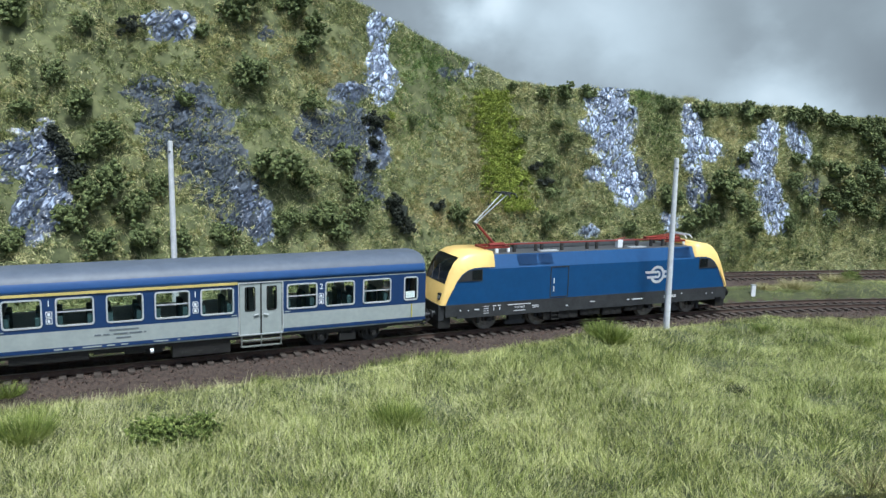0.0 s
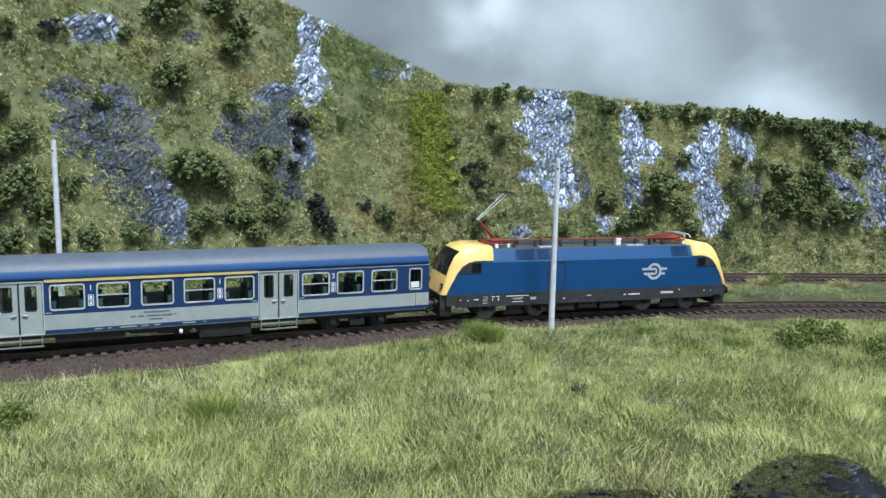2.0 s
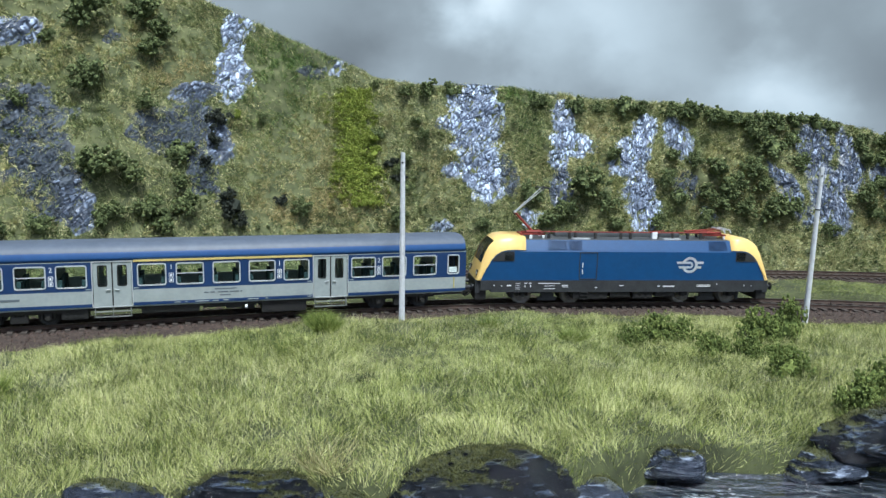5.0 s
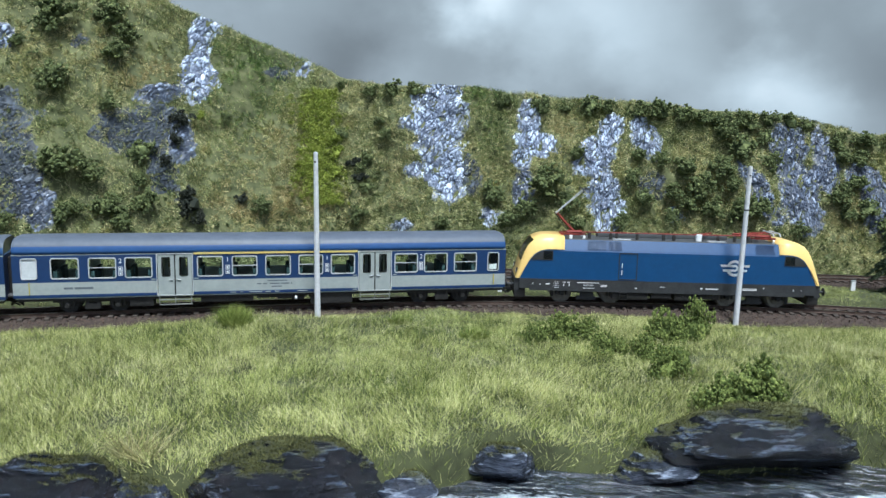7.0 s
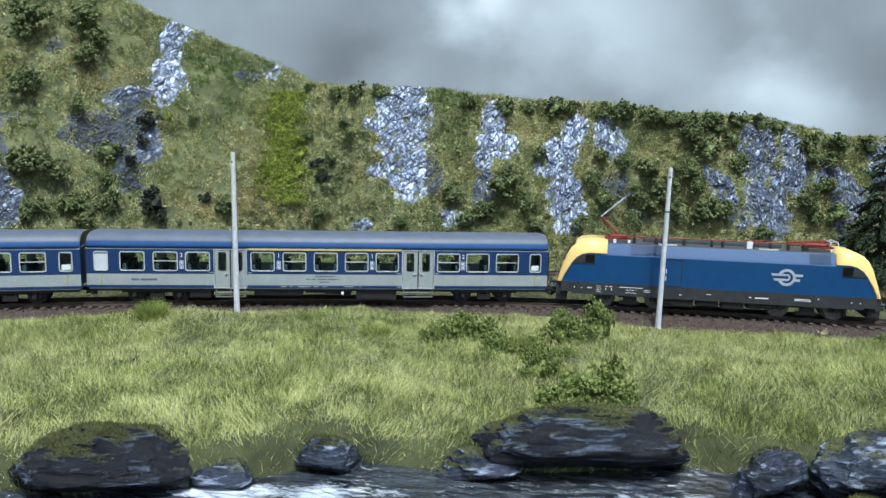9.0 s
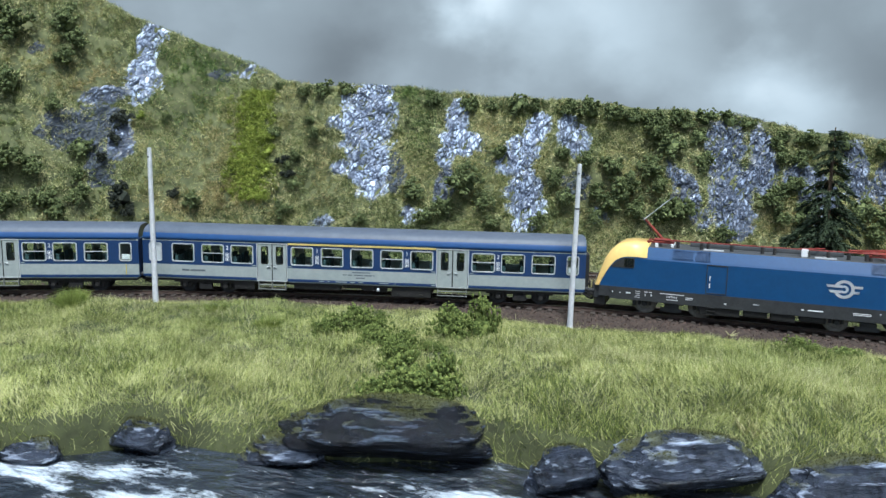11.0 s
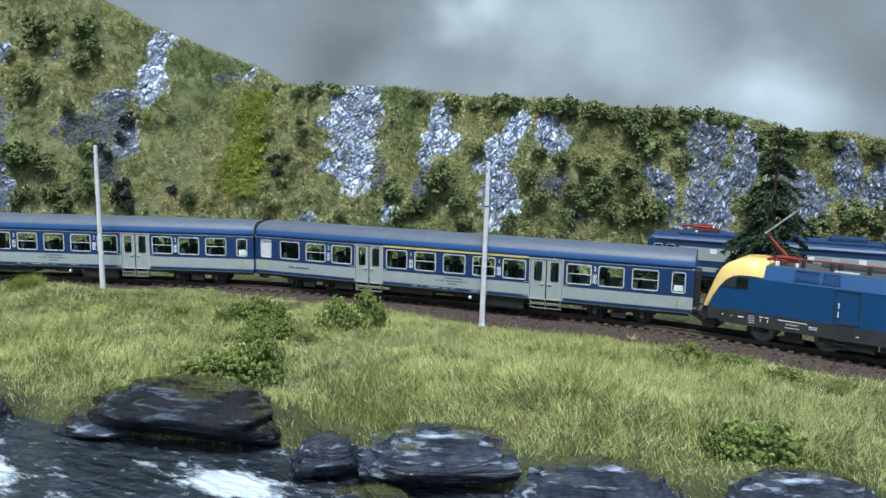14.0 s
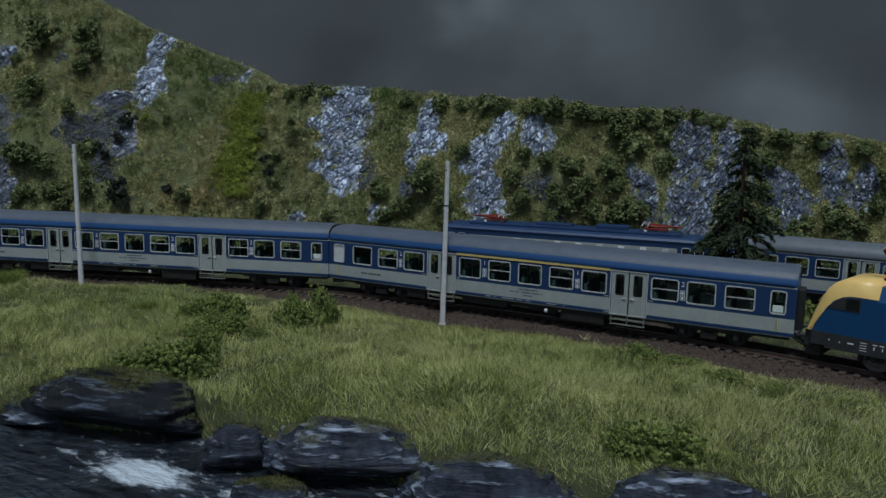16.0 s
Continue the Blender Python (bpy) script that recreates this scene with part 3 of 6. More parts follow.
# ---- running gear ----
def wheelset_mesh(r, metal):
    bm = bmesh.new()
    rod(bm, (0, -0.010, 0), (0, 0.010, 0), 0.0011, seg=10)
    for a in (-1, 1):
        rod(bm, (0, a * 0.0072, 0), (0, a * 0.0092, 0), r, seg=24)
        rod(bm, (0, a * 0.0066, 0), (0, a * 0.0072, 0), r + 0.0009, seg=24)
        rod(bm, (0, a * 0.0091, 0), (0, a * 0.0096, 0), r * 0.72, r * 0.6, seg=20)
        rod(bm, (0, a * 0.0095, 0), (0, a * 0.0104, 0), r * 0.25, seg=10)
        for k in range(6):
            q = k * math.pi / 3
            box(bm, r * 0.5 * math.cos(q) - 0.0006, r * 0.5 * math.cos(q) + 0.0006, a * 0.0096 - 0.0003, a * 0.0096 + 0.0003, r * 0.5 * math.sin(q) - 0.0006, r * 0.5 * math.sin(q) + 0.0006)
    me = bpy.data.meshes.new("wheelset")
    bm.to_mesh(me)
    bm.free()
    me.materials.append(metal)
    return me


WHEELS = {}
TURNING = []


def bogie(parent, x, axles, r, style, run):
    """A bogie at x with wheelsets at the given distances; run: which train turns its wheels."""
    bm = bmesh.new()
    long = max(axles) + r + 0.003
    for a in (-1, 1):
        y = a * (0.0125 if style == "coach" else 0.0116)
        box(bm, -long, long, y - 0.0007, y + 0.0007, r + 0.0016, r + 0.0034, 0.0003)
        for ax in axles:
            box(bm, ax - 0.0018, ax + 0.0018, y - 0.0012, y + 0.0012, r - 0.0012, r + 0.0026, 0.0004)
            rod(bm, (ax, y - a * -0.0016, r), (ax, y + a * 0.0026, r), 0.0013, seg=10)
            for k in (-1, 1):
                rod(bm, (ax + k * 0.0033, y, r - 0.001), (ax + k * 0.0033, y, r + 0.0028), 0.0009, seg=8)
        box(bm, -0.0045, 0.0045, y - 0.0014, y + 0.0014, r - 0.0026, r + 0.0012, 0.0004)
        if style == "engine":
            box(bm, -0.007, 0.006, y - 0.0016, y + 0.0012, r - 0.0040, r - 0.0016, 0.0004)
            rod(bm, (-long + 0.003, y, r - 0.002), (-long + 0.003, y, r + 0.003), 0.0012, seg=8)
            rod(bm, (long - 0.004, y, r - 0.0035), (long - 0.004, y, r + 0.003), 0.0013, seg=8)
        else:
            rod(bm, (-0.003, y, r + 0.0012), (-0.003, y, r + 0.0042), 0.0014, seg=10)
            rod(bm, (0.003, y, r + 0.0012), (0.003, y, r + 0.0042), 0.0014, seg=10)
    box(bm, -0.004, 0.004, -0.012, 0.012, r + 0.001, r + 0.004)
    b = part("bogie", bm, FRAME_GREY if style == "engine" else BLACK, parent, "black bogie with axle boxes and springs")
    b.location = (x, 0, 0)
    for ax in axles:
        if r not in WHEELS:
            WHEELS[r] = wheelset_mesh(r, STEEL if style == "engine" else FRAME_GREY)
        w = new("wheelset", WHEELS[r])
        w.parent = b
        TURNING.append((w, ax, r, run))
    return b


def buffers(parent, x, way, z=0.0118):
    for a in (-1, 1):
        bm = bmesh.new()
        y = a * 0.0101
        rod(bm, (x - way * 0.001, y, z), (x + way * 0.0042, y, z), 0.0014, 0.0012, 12)
        rod(bm, (x + way * 0.0042, y, z), (x + way * 0.0062, y, z), 0.0009, seg=10)
        g = bmesh.ops.create_uvsphere(bm, u_segments=14, v_segments=8, radius=0.0027, matrix=Matrix.Translation((x + way * 0.0063, y, z)) @ Matrix.Diagonal((0.22, 1, 1, 1)))
        part("buffer", bm, FRAME_GREY, parent)


def coupling(parent, x, way):
    bm = bmesh.new()
    box(bm, min(x, x + way * 0.009), max(x, x + way * 0.009), -0.002, 0.002, 0.0062, 0.0082, 0.0004)
    rod(bm, (x, 0, 0.0085), (x + way * 0.006, 0, 0.004), 0.0008, seg=8)
    rod(bm, (x - way * 0.002, 0.005, 0.009), (x + way * 0.005, 0.004, 0.0045), 0.0006, seg=8)
    rod(bm, (x - way * 0.002, -0.005, 0.009), (x + way * 0.005, -0.004, 0.0045), 0.0006, seg=8)
    part("coupling", bm, BLACK, parent, "black coupling with brake hoses")


# ---- carriages ----
HALF_W = 0.0163
WINDOWS = [(-0.1313, -0.1158, 0), (-0.1102, -0.0948, 1), (-0.0896, -0.0741, 0), (-0.0474, -0.0322, 0), (-0.0265, -0.0114, 1), (-0.006, 0.0093, 0), (0.0146, 0.0298, 1), (0.0351, 0.0502, 0), (0.0766, 0.0918, 1), (0.0964, 0.1118, 0), (0.1168, 0.1321, 1)]
END_WINDOWS = [(-0.1476, -0.1390), (0.1400, 0.1477)]
DOORS = [(-0.0712, -0.0504), (0.0529, 0.0742)]
SILL, HEAD = 0.0222, 0.0346


def side_wall(length, bands, holes, side, thick=0.0008):
    """A wall with openings cut through it; bands: (z0, z1, material slot). The outside faces -y for side -1."""
    us = sorted({-length, length, *[h[0] for h in holes], *[h[1] for h in holes]})
    zs = sorted({z for b in bands for z in b[:2]} | {h[2] for h in holes} | {h[3] for h in holes})
    verts, faces, mi, seen = [], [], [], {}

    def v(i, k, layer):
        if (i, k, layer) not in seen:
            seen[i, k, layer] = len(verts)
            verts.append((us[i], side * (HALF_W - thick * layer), zs[k]))
        return seen[i, k, layer]

    def solid(i, k):
        if not (0 <= i < len(us) - 1 and 0 <= k < len(zs) - 1):
            return False
        u, z = (us[i] + us[i + 1]) / 2, (zs[k] + zs[k + 1]) / 2
        return not any(h[0] < u < h[1] and h[2] < z < h[3] for h in holes)

    for i in range(len(us) - 1):
        for k in range(len(zs) - 1):
            if not solid(i, k):
                continue
            slot = next(b[2] for b in bands if b[0] <= (zs[k] + zs[k + 1]) / 2 <= b[1])
            faces.append((v(i, k, 0), v(i + 1, k, 0), v(i + 1, k + 1, 0), v(i, k + 1, 0)))
            mi.append(slot)
            faces.append((v(i, k, 1), v(i, k + 1, 1), v(i + 1, k + 1, 1), v(i + 1, k, 1)))
            mi.append(3)
            for a, b, di, dk in (((i, k), (i, k + 1), -1, 0), ((i + 1, k), (i + 1, k + 1), 1, 0), ((i, k), (i + 1, k), 0, -1), ((i, k + 1), (i + 1, k + 1), 0, 1)):
                if not solid(i + di, k + dk):
                    faces.append((v(*a, 0), v(*b, 0), v(*b, 1), v(*a, 1)))
                    mi.append(slot)
    return verts, faces, mi


def ring_frame(u0, u1, z0, z1, w, y, deep, radius=0.0016):
    """A rounded window frame as a ring."""
    bm = bmesh.new()
    rings = []
    for grow, dy in ((0, 0), (0, deep), (-w, deep), (-w, 0)):
        pts = []
        for cx, cz, a0 in ((u1 - radius, z1 - radius, 0), (u0 + radius, z1 - radius, 90), (u0 + radius, z0 + radius, 180), (u1 - radius, z0 + radius, 270)):
            for k in range(5):
                a = radians(a0 + 22.5 * k)
                pts.append(bm.verts.new((cx + (radius + grow) * math.cos(a), y + dy, cz + (radius + grow) * math.sin(a))))
        rings.append(pts)
    n = len(rings[0])
    for r in range(4):
        for k in range(n):
            bm.faces.new((rings[r][k], rings[r][(k + 1) % n], rings[(r + 1) % 4][(k + 1) % n], rings[(r + 1) % 4][k]))
    return bm


def coach_window(root, u0, u1, z0, z1, side, bar, frosted=False):
    y = side * HALF_W
    w = part("window", ring_frame(u0 - 0.0003, u1 + 0.0003, z0 - 0.0003, z1 + 0.0003, 0.0007, y - side * 0.0006, side * 0.0009), ALU, root, "rounded pale metal window frame")
    ob = part("pane", boxed(u0, u1, y - side * 0.0004 - 0.0001, y - side * 0.0004 + 0.0001, z0, z1), FROSTED if frosted else GLASS, w, "frosted white pane" if frosted else "clear pane")
    ob.visible_shadow = frosted
    if bar:
        m = z0 + (z1 - z0) * 0.52
        part("glazing_bar", boxed(u0, u1, min(y, y + side * 0.0002), max(y, y + side * 0.0002), m - 0.0003, m + 0.0003), ALU, w)
    return w


def coach_door(root, u0, u1, side):
    y = side * HALF_W
    mid = (u0 + u1) / 2
    for a, b, hinge in ((u0 + 0.0004, mid - 0.0004, 1), (mid + 0.0004, u1 - 0.0004, -1)):
        bm = bmesh.new()
        c0, c1 = (a + b) / 2 - 0.0025, (a + b) / 2 + 0.0025
        y0, y1 = sorted((y - side * 0.0012, y - side * 0.0002))
        box(bm, a, c0, y0, y1, 0.0106, 0.0362)
        box(bm, c1, b, y0, y1, 0.0106, 0.0362)
        box(bm, c0, c1, y0, y1, 0.0106, 0.0225)
        box(bm, c0, c1, y0, y1, 0.0345, 0.0362)
        leaf = part("door", bm, GREY_BAND, root, "light grey folding door leaf with a tall window")
        part("seal", ring_frame(c0 - 0.0001, c1 + 0.0001, 0.0224, 0.0346, 0.0005, y - side * 0.0004, side * 0.0004, 0.0012), BLACK, leaf)
        pane = part("pane", boxed(c0, c1, y - side * 0.0007 - 0.0001, y - side * 0.0007 + 0.0001, 0.0225, 0.0345), GLASS, leaf)
        pane.visible_shadow = False
        bm = bmesh.new()
        k = mid + (-0.0012 if hinge > 0 else 0.0012)
        rod(bm, (k - hinge * 0.0022, y + side * 0.0004, 0.0203), (k, y + side * 0.0004, 0.0208), 0.0003, seg=6)
        rod(bm, (k - hinge * 0.0022, y - side * 0.0004, 0.0203), (k - hinge * 0.0022, y + side * 0.0005, 0.0203), 0.0003, seg=6)
        part("handle", bm, ALU, leaf, "small bright door handle")
    part("door_seam", boxed(mid - 0.0004, mid + 0.0004, *sorted((y - side * 0.0014, y - side * 0.0006)), 0.0106, 0.0362), BLACK, root)
    bm = ring_frame(u0 - 0.0004, u1 + 0.0004, 0.0104, 0.0368, 0.0005, y - side * 0.0001, side * 0.0003, 0.0008)
    part("door_frame", bm, ALU, root)
    bm = bmesh.new()
    ys = sorted((y - side * 0.001, y + side * 0.0008))
    box(bm, u0 + 0.0006, u1 - 0.0004, *ys, 0.0046, 0.0051)
    box(bm, u0 + 0.0006, u1 - 0.0004, *ys, 0.0076, 0.0080)
    for k in (u0 + 0.001, mid, u1 - 0.001):
        box(bm, k - 0.0002, k + 0.0002, *ys, 0.0046, 0.0106)
    part("step", bm, STEP_METAL, root, "two-rung metal boarding step")


def vault(length, half, base, rise, mats, name, root, thick=0.0008, label="", split=3):
    """A barrel roof: bright eaves, duller top."""
    n = 22
    outer = []
    for k in range(n + 1):
        a = math.pi * k / n
        outer.append((half * math.copysign(abs(math.cos(a)) ** 0.62, math.cos(a)), base + rise * math.sin(a) ** 0.85))
    stations = [(-length, 0.94), (-length + 0.0008, 0.985), (-length + 0.002, 1.0), (length - 0.002, 1.0), (length - 0.0008, 0.985), (length, 0.94)]
    verts, faces, mi = [], [], []
    for x, f in stations:
        verts += [(x, y * f, base + (z - base) * f) for y, z in outer]
    w = n + 1
    for i in range(len(stations) - 1):
        for k in range(n):
            faces.append((i * w + k, i * w + k + 1, (i + 1) * w + k + 1, (i + 1) * w + k))
            mi.append(1 if k < split or k >= n - split else 0)
    faces += [tuple(range(w)), tuple(5 * w + k for k in range(w))[::-1]]
    mi += [1, 1]
    faces.append((0, w, 2 * w, 3 * w, 4 * w, 5 * w, 5 * w + n, 4 * w + n, 3 * w + n, 2 * w + n, w + n, n))
    mi.append(0)
    me = mesh_of(name, verts, faces, mats, mi, smooth=True)
    ob = new(name, me)
    ob.parent = root
    return tagged(ob, label)


def coach(label, first_class, centre, run, roof_mats=None, dark_band=False, group="carriages of the train"):
    root = thing("railway_carriage", label, "train carriage", group)
    LEN = 0.1525
    roof_mats = roof_mats or [ROOF, EAVE]
    bands = [(0.0107, 0.0125, 0), (0.0125, 0.0200, 1), (0.0200, 0.0364, 0), (0.0364, 0.0371, 2)]
    holes = [(a, b, SILL, HEAD) for a, b, _ in WINDOWS] + [(a, b, SILL, HEAD) for a, b in END_WINDOWS] + [(a, b, 0.0107, 0.0361) for a, b in DOORS]
    for side in (-1, 1):
        verts, faces, mi = side_wall(LEN, bands, holes, side)
        ob = new("side_wall", mesh_of("side_wall", verts, faces, [BLUE, GREY_BAND, GREY_BAND, INSIDE], mi))
        ob.parent = root
        tagged(ob, "dark blue carriage side with a light grey band")
        for a, b, bar in WINDOWS:
            coach_window(root, a, b, SILL, HEAD, side, bar)
        for k, (a, b) in enumerate(END_WINDOWS):
            coach_window(root, a, b, SILL, HEAD, side, False, k == 0)
            if k == 1:
                part("notice", boxed(a + 0.0012, b - 0.0012, *sorted((side * (HALF_W - 0.0006), side * (HALF_W - 0.0009))), SILL + 0.001, SILL + 0.0045), WHITE, root, "white notice in the end window")
            x = a + 0.0042
            bm = rod(bmesh.new(), (x, side * (HALF_W + 0.0008), 0.0128), (x, side * (HALF_W + 0.0008), 0.0198), 0.00025, seg=6)
            rod(bm, (x, side * (HALF_W - 0.0002), 0.0198), (x, side * (HALF_W + 0.0008), 0.0198), 0.00025, seg=6)
            part("handrail", bm, RAILING, root, "thin yellow handrail")
        for a, b in DOORS:
            coach_door(root, a, b, side)
        y = side * HALF_W
        if first_class:
            part("class_line", boxed(-0.0495, 0.0522, *sorted((y, y + side * 0.0005)), 0.0361, 0.0373), LINE_YELLOW, root, "yellow first class line")
    vault(LEN, HALF_W + 0.0002, 0.0371, 0.0098, roof_mats, "roof", root, label="smooth barrel roof")
    part("floor", boxed(-LEN + 0.001, LEN - 0.001, -HALF_W + 0.001, HALF_W - 0.001, 0.0098, 0.0112), INSIDE, root)
    for way in (-1, 1):
        bm = bmesh.new()
        x0, x1 = sorted((way * (LEN - 0.001), way * LEN))
        box(bm, x0, x1, -HALF_W + 0.0009, -0.0048, 0.0107, 0.0371)
        box(bm, x0, x1, 0.0048, HALF_W - 0.0009, 0.0107, 0.0371)
        box(bm, x0, x1, -0.0048, 0.0048, 0.0332, 0.0371)
        part("end_wall", bm, BLUE, root)
        bm = bmesh.new()
        x0, x1 = sorted((way * LEN, way * (LEN + 0.0034)))
        for a in (-1, 1):
            box(bm, x0, x1, *sorted((a * 0.0042, a * 0.0066)), 0.0110, 0.0330, 0.0006)
        box(bm, x0, x1, -0.0066, 0.0066, 0.0316, 0.0348, 0.0008)
        part("gangway", bm, BLACK, root, "black rubber gangway bellows")
        buffers(root, way * LEN, way)
        coupling(root, way * LEN, way)
    bm = boxed(-LEN + 0.002, LEN - 0.002, -0.0145, 0.0145, 0.0082, 0.0099)
    part("underframe", bm, BLACK, root)
    for x0, x1, z in ((-0.046, -0.014, 0.0052), (0.022, 0.049, 0.0022), (-0.088, -0.074, 0.0036), (0.001, 0.010, 0.0060)):
        for a in (-1, 1):
            ys = sorted((a * 0.0050, a * 0.0142))
            bm = boxed(x0, x1, *ys, z, 0.0084, 0.0005)
            for k in range(3):
                u = x0 + (x1 - x0) * (k + 0.7) / 3.6
                box(bm, u - 0.0011, u + 0.0011, *sorted((a * 0.0142, a * 0.0145)), z + 0.0012, z + 0.0024)
            part("equipment_box", bm, BLACK, root)
    bm = bmesh.new()
    rod(bm, (-0.012, -0.011, 0.0070), (0.019, -0.011, 0.0070), 0.0006, seg=6)
    rod(bm, (0.010, -0.009, 0.0056), (0.018, -0.009, 0.0056), 0.0017, seg=10)
    part("air_tank", bm, FRAME_GREY, root)
    for k in (-1, 1):
        bm = bmesh.new()
        rod(bm, (0.012, k * 0.0149, 0.0068), (0.0135, k * 0.0149, 0.0068), 0.0012, seg=8)
        part("brake_indicator", bm, WHITE, root, "small white brake plate")
    for x in (-0.1092, 0.1092):
        bogie(root, x, (-0.0144, 0.0144), 0.0053, "coach", run)
    for u in (-0.142, -0.1235, -0.1025, -0.082, -0.040, -0.019, 0.0017, 0.0222, 0.0427, 0.0842, 0.1041, 0.1245):
        for a in (-1, 1):
            for k in (-1, 1):
                bm = boxed(u + k * 0.0062 - 0.0012, u + k * 0.0062 + 0.0012, *sorted((a * 0.0035, a * 0.0130)), 0.0112, 0.0262, 0.0006)
                box(bm, *sorted((u + k * 0.0062, u + k * 0.0012)), *sorted((a * 0.0035, a * 0.0130)), 0.0140, 0.0160, 0.0004)
                part("seat", bm, SEAT, root, "teal bench seat")
    # class signs with pictograms, and the lettering on the grey band
    for u, mark in ((-0.0922, "2"), (-0.0293, "1" if first_class else "2"), (0.0325, "1" if first_class else "2"), (0.0941, "2")):
        y = -HALF_W
        lettering("class_number", mark, 0.0040, WHITE, root, pose(u, y - 0.0001, 0.0325, 90, 0, 0), "white class number")
        for z in (0.0278, 0.0248):
            part("pictogram", ring_frame(u - 0.0013, u + 0.0013, z - 0.0013, z + 0.0013, 0.0003, y - 0.00015, 0.0001, 0.0003), WHITE, root, "white pictogram outline")
            plate("pictogram", WHITE, root, u - 0.0006, u + 0.0005, z - 0.0007, z + 0.0006, y)
    ink = INK
    for u0, u1, z in ((-0.0052, 0.0072, 0.0186), (-0.0115, -0.0088, 0.0167), (-0.0078, -0.0052, 0.0167), (-0.0035, 0.0024, 0.0167), (0.0032, 0.0086, 0.0167), (0.0094, 0.0104, 0.0167), (-0.0025, 0.0038, 0.0148)):
        plate("lettering_bar", ink, root, u0, u1, z - 0.00035, z + 0.00035, -HALF_W)
    for u0, u1 in ((-0.028, -0.0245), (-0.022, -0.0205), (-0.0165, -0.0085), (-0.0065, -0.003), (-0.0005, 0.0025), (0.0135, 0.020), (0.024, 0.0252), (0.0492, 0.0518)):
        plate("lettering_bar", GREY_BAND, root, u0, u1, 0.0113, 0.0119, -HALF_W)
    for u in (-0.0735, -0.0482, 0.0505, 0.0765):
        plate("lettering_bar", GREY_BAND, root, u - 0.0013, u + 0.0013, 0.0207, 0.0212, -HALF_W)
    for u0, u1 in ((-0.1245, -0.1195), (-0.1185, -0.108)):
        plate("lettering_bar", ink, root, u0, u1, 0.0157, 0.0169, -HALF_W)
    return root


# ---- engines ----
def prism(bm, outline, x0, x1, mats=None):
    """An outline in (y, z) carried from x0 to x1."""
    a = [bm.verts.new((x0, y, z)) for y, z in outline]
    b = [bm.verts.new((x1, y, z)) for y, z in outline]
    n = len(outline)
    for k in range(n):
        f = bm.faces.new((a[k], b[k], b[(k + 1) % n], a[(k + 1) % n]))
        f.material_index = mats[k] if mats else 0
    bm.faces.new(a)
    bm.faces.new(b[::-1])
    return bm


def pantograph(root, x, way, up, z=0.0468):
    """Two-armed collector on a red frame; way: where the knee points."""
    p = part("pantograph", boxed(x - 0.0085, x + 0.0085, -0.0062, -0.0052, z + 0.0022, z + 0.0034, 0.0003), RED, root, "red pantograph, raised" if up else "red pantograph, folded")
    bm = boxed(x - 0.0085, x + 0.0085, 0.0052, 0.0062, z + 0.0022, z + 0.0034, 0.0003)
    for u in (-0.0075, 0, 0.0075):
        box(bm, x + u - 0.0008, x + u + 0.0008, -0.0062, 0.0062, z + 0.0022, z + 0.0032, 0.0002)
    rod(bm, (x - 0.004, -0.003, z + 0.004), (x + 0.006, -0.003, z + 0.004), 0.0012, seg=8)
    part("base_frame", bm, RED, p)
    for u in (-0.0075, 0.0075):
        for a in (-0.0057, 0.0057):
            bm = bmesh.new()
            for k in range(3):
                rod(bm, (x + u, a, z - 0.0002 + k * 0.0008), (x + u, a, z + 0.0005 + k * 0.0008), 0.0011, 0.0007, 8)
            part("insulator", bm, BLACK if u < 0 else WHITE, p)
    hub = Vector((x + way * -0.001, 0, z + 0.004))
    knee = hub + (Vector((way * 0.0125, 0, 0.0130)) if up else Vector((way * 0.0195, 0, 0.0008)))
    head = knee + (Vector((way * -0.0185, 0, 0.0165)) if up else Vector((way * -0.026, 0, 0.0016)))
    part("lower_arm", rod(bmesh.new(), hub, knee, 0.0009, 0.0007, 8), RED, p)
    bm = bmesh.new()
    for a in (-1, 1):
        rod(bm, knee + Vector((0, a * 0.0012, 0)), head + Vector((0, a * 0.0034, 0)), 0.00035, seg=6)
    rod(bm, knee + Vector((0, -0.0016, 0)), knee + Vector((0, 0.0016, 0)), 0.0006, seg=8)
    part("upper_arm", bm, ALU if up else RED, p, "pale thin upper arm" if up else "")
    bm = bmesh.new()
    for k in (-0.0022, 0.0022):
        rod(bm, head + Vector((k, -0.0085, 0.0004)), head + Vector((k, 0.0085, 0.0004)), 0.0005, seg=6)
        for a in (-1, 1):
            rod(bm, head + Vector((k, a * 0.0085, 0.0004)), head + Vector((k, a * 0.0108, -0.0014)), 0.0004, seg=6)
    rod(bm, head + Vector((-0.0022, -0.004, 0)), head + Vector((0.0022, -0.004, 0)), 0.0003, seg=6)
    rod(bm, head + Vector((-0.0022, 0.004, 0)), head + Vector((0.0022, 0.004, 0)), 0.0003, seg=6)
    part("collector_head", bm, FRAME_GREY if up else ALU, p)
    if up:
        part("guide_rod", rod(bmesh.new(), hub + Vector((way * 0.004, 0.002, 0)), knee + Vector((way * 0.0015, 0.001, 0.0005)), 0.0003, seg=6), FRAME_GREY, p)


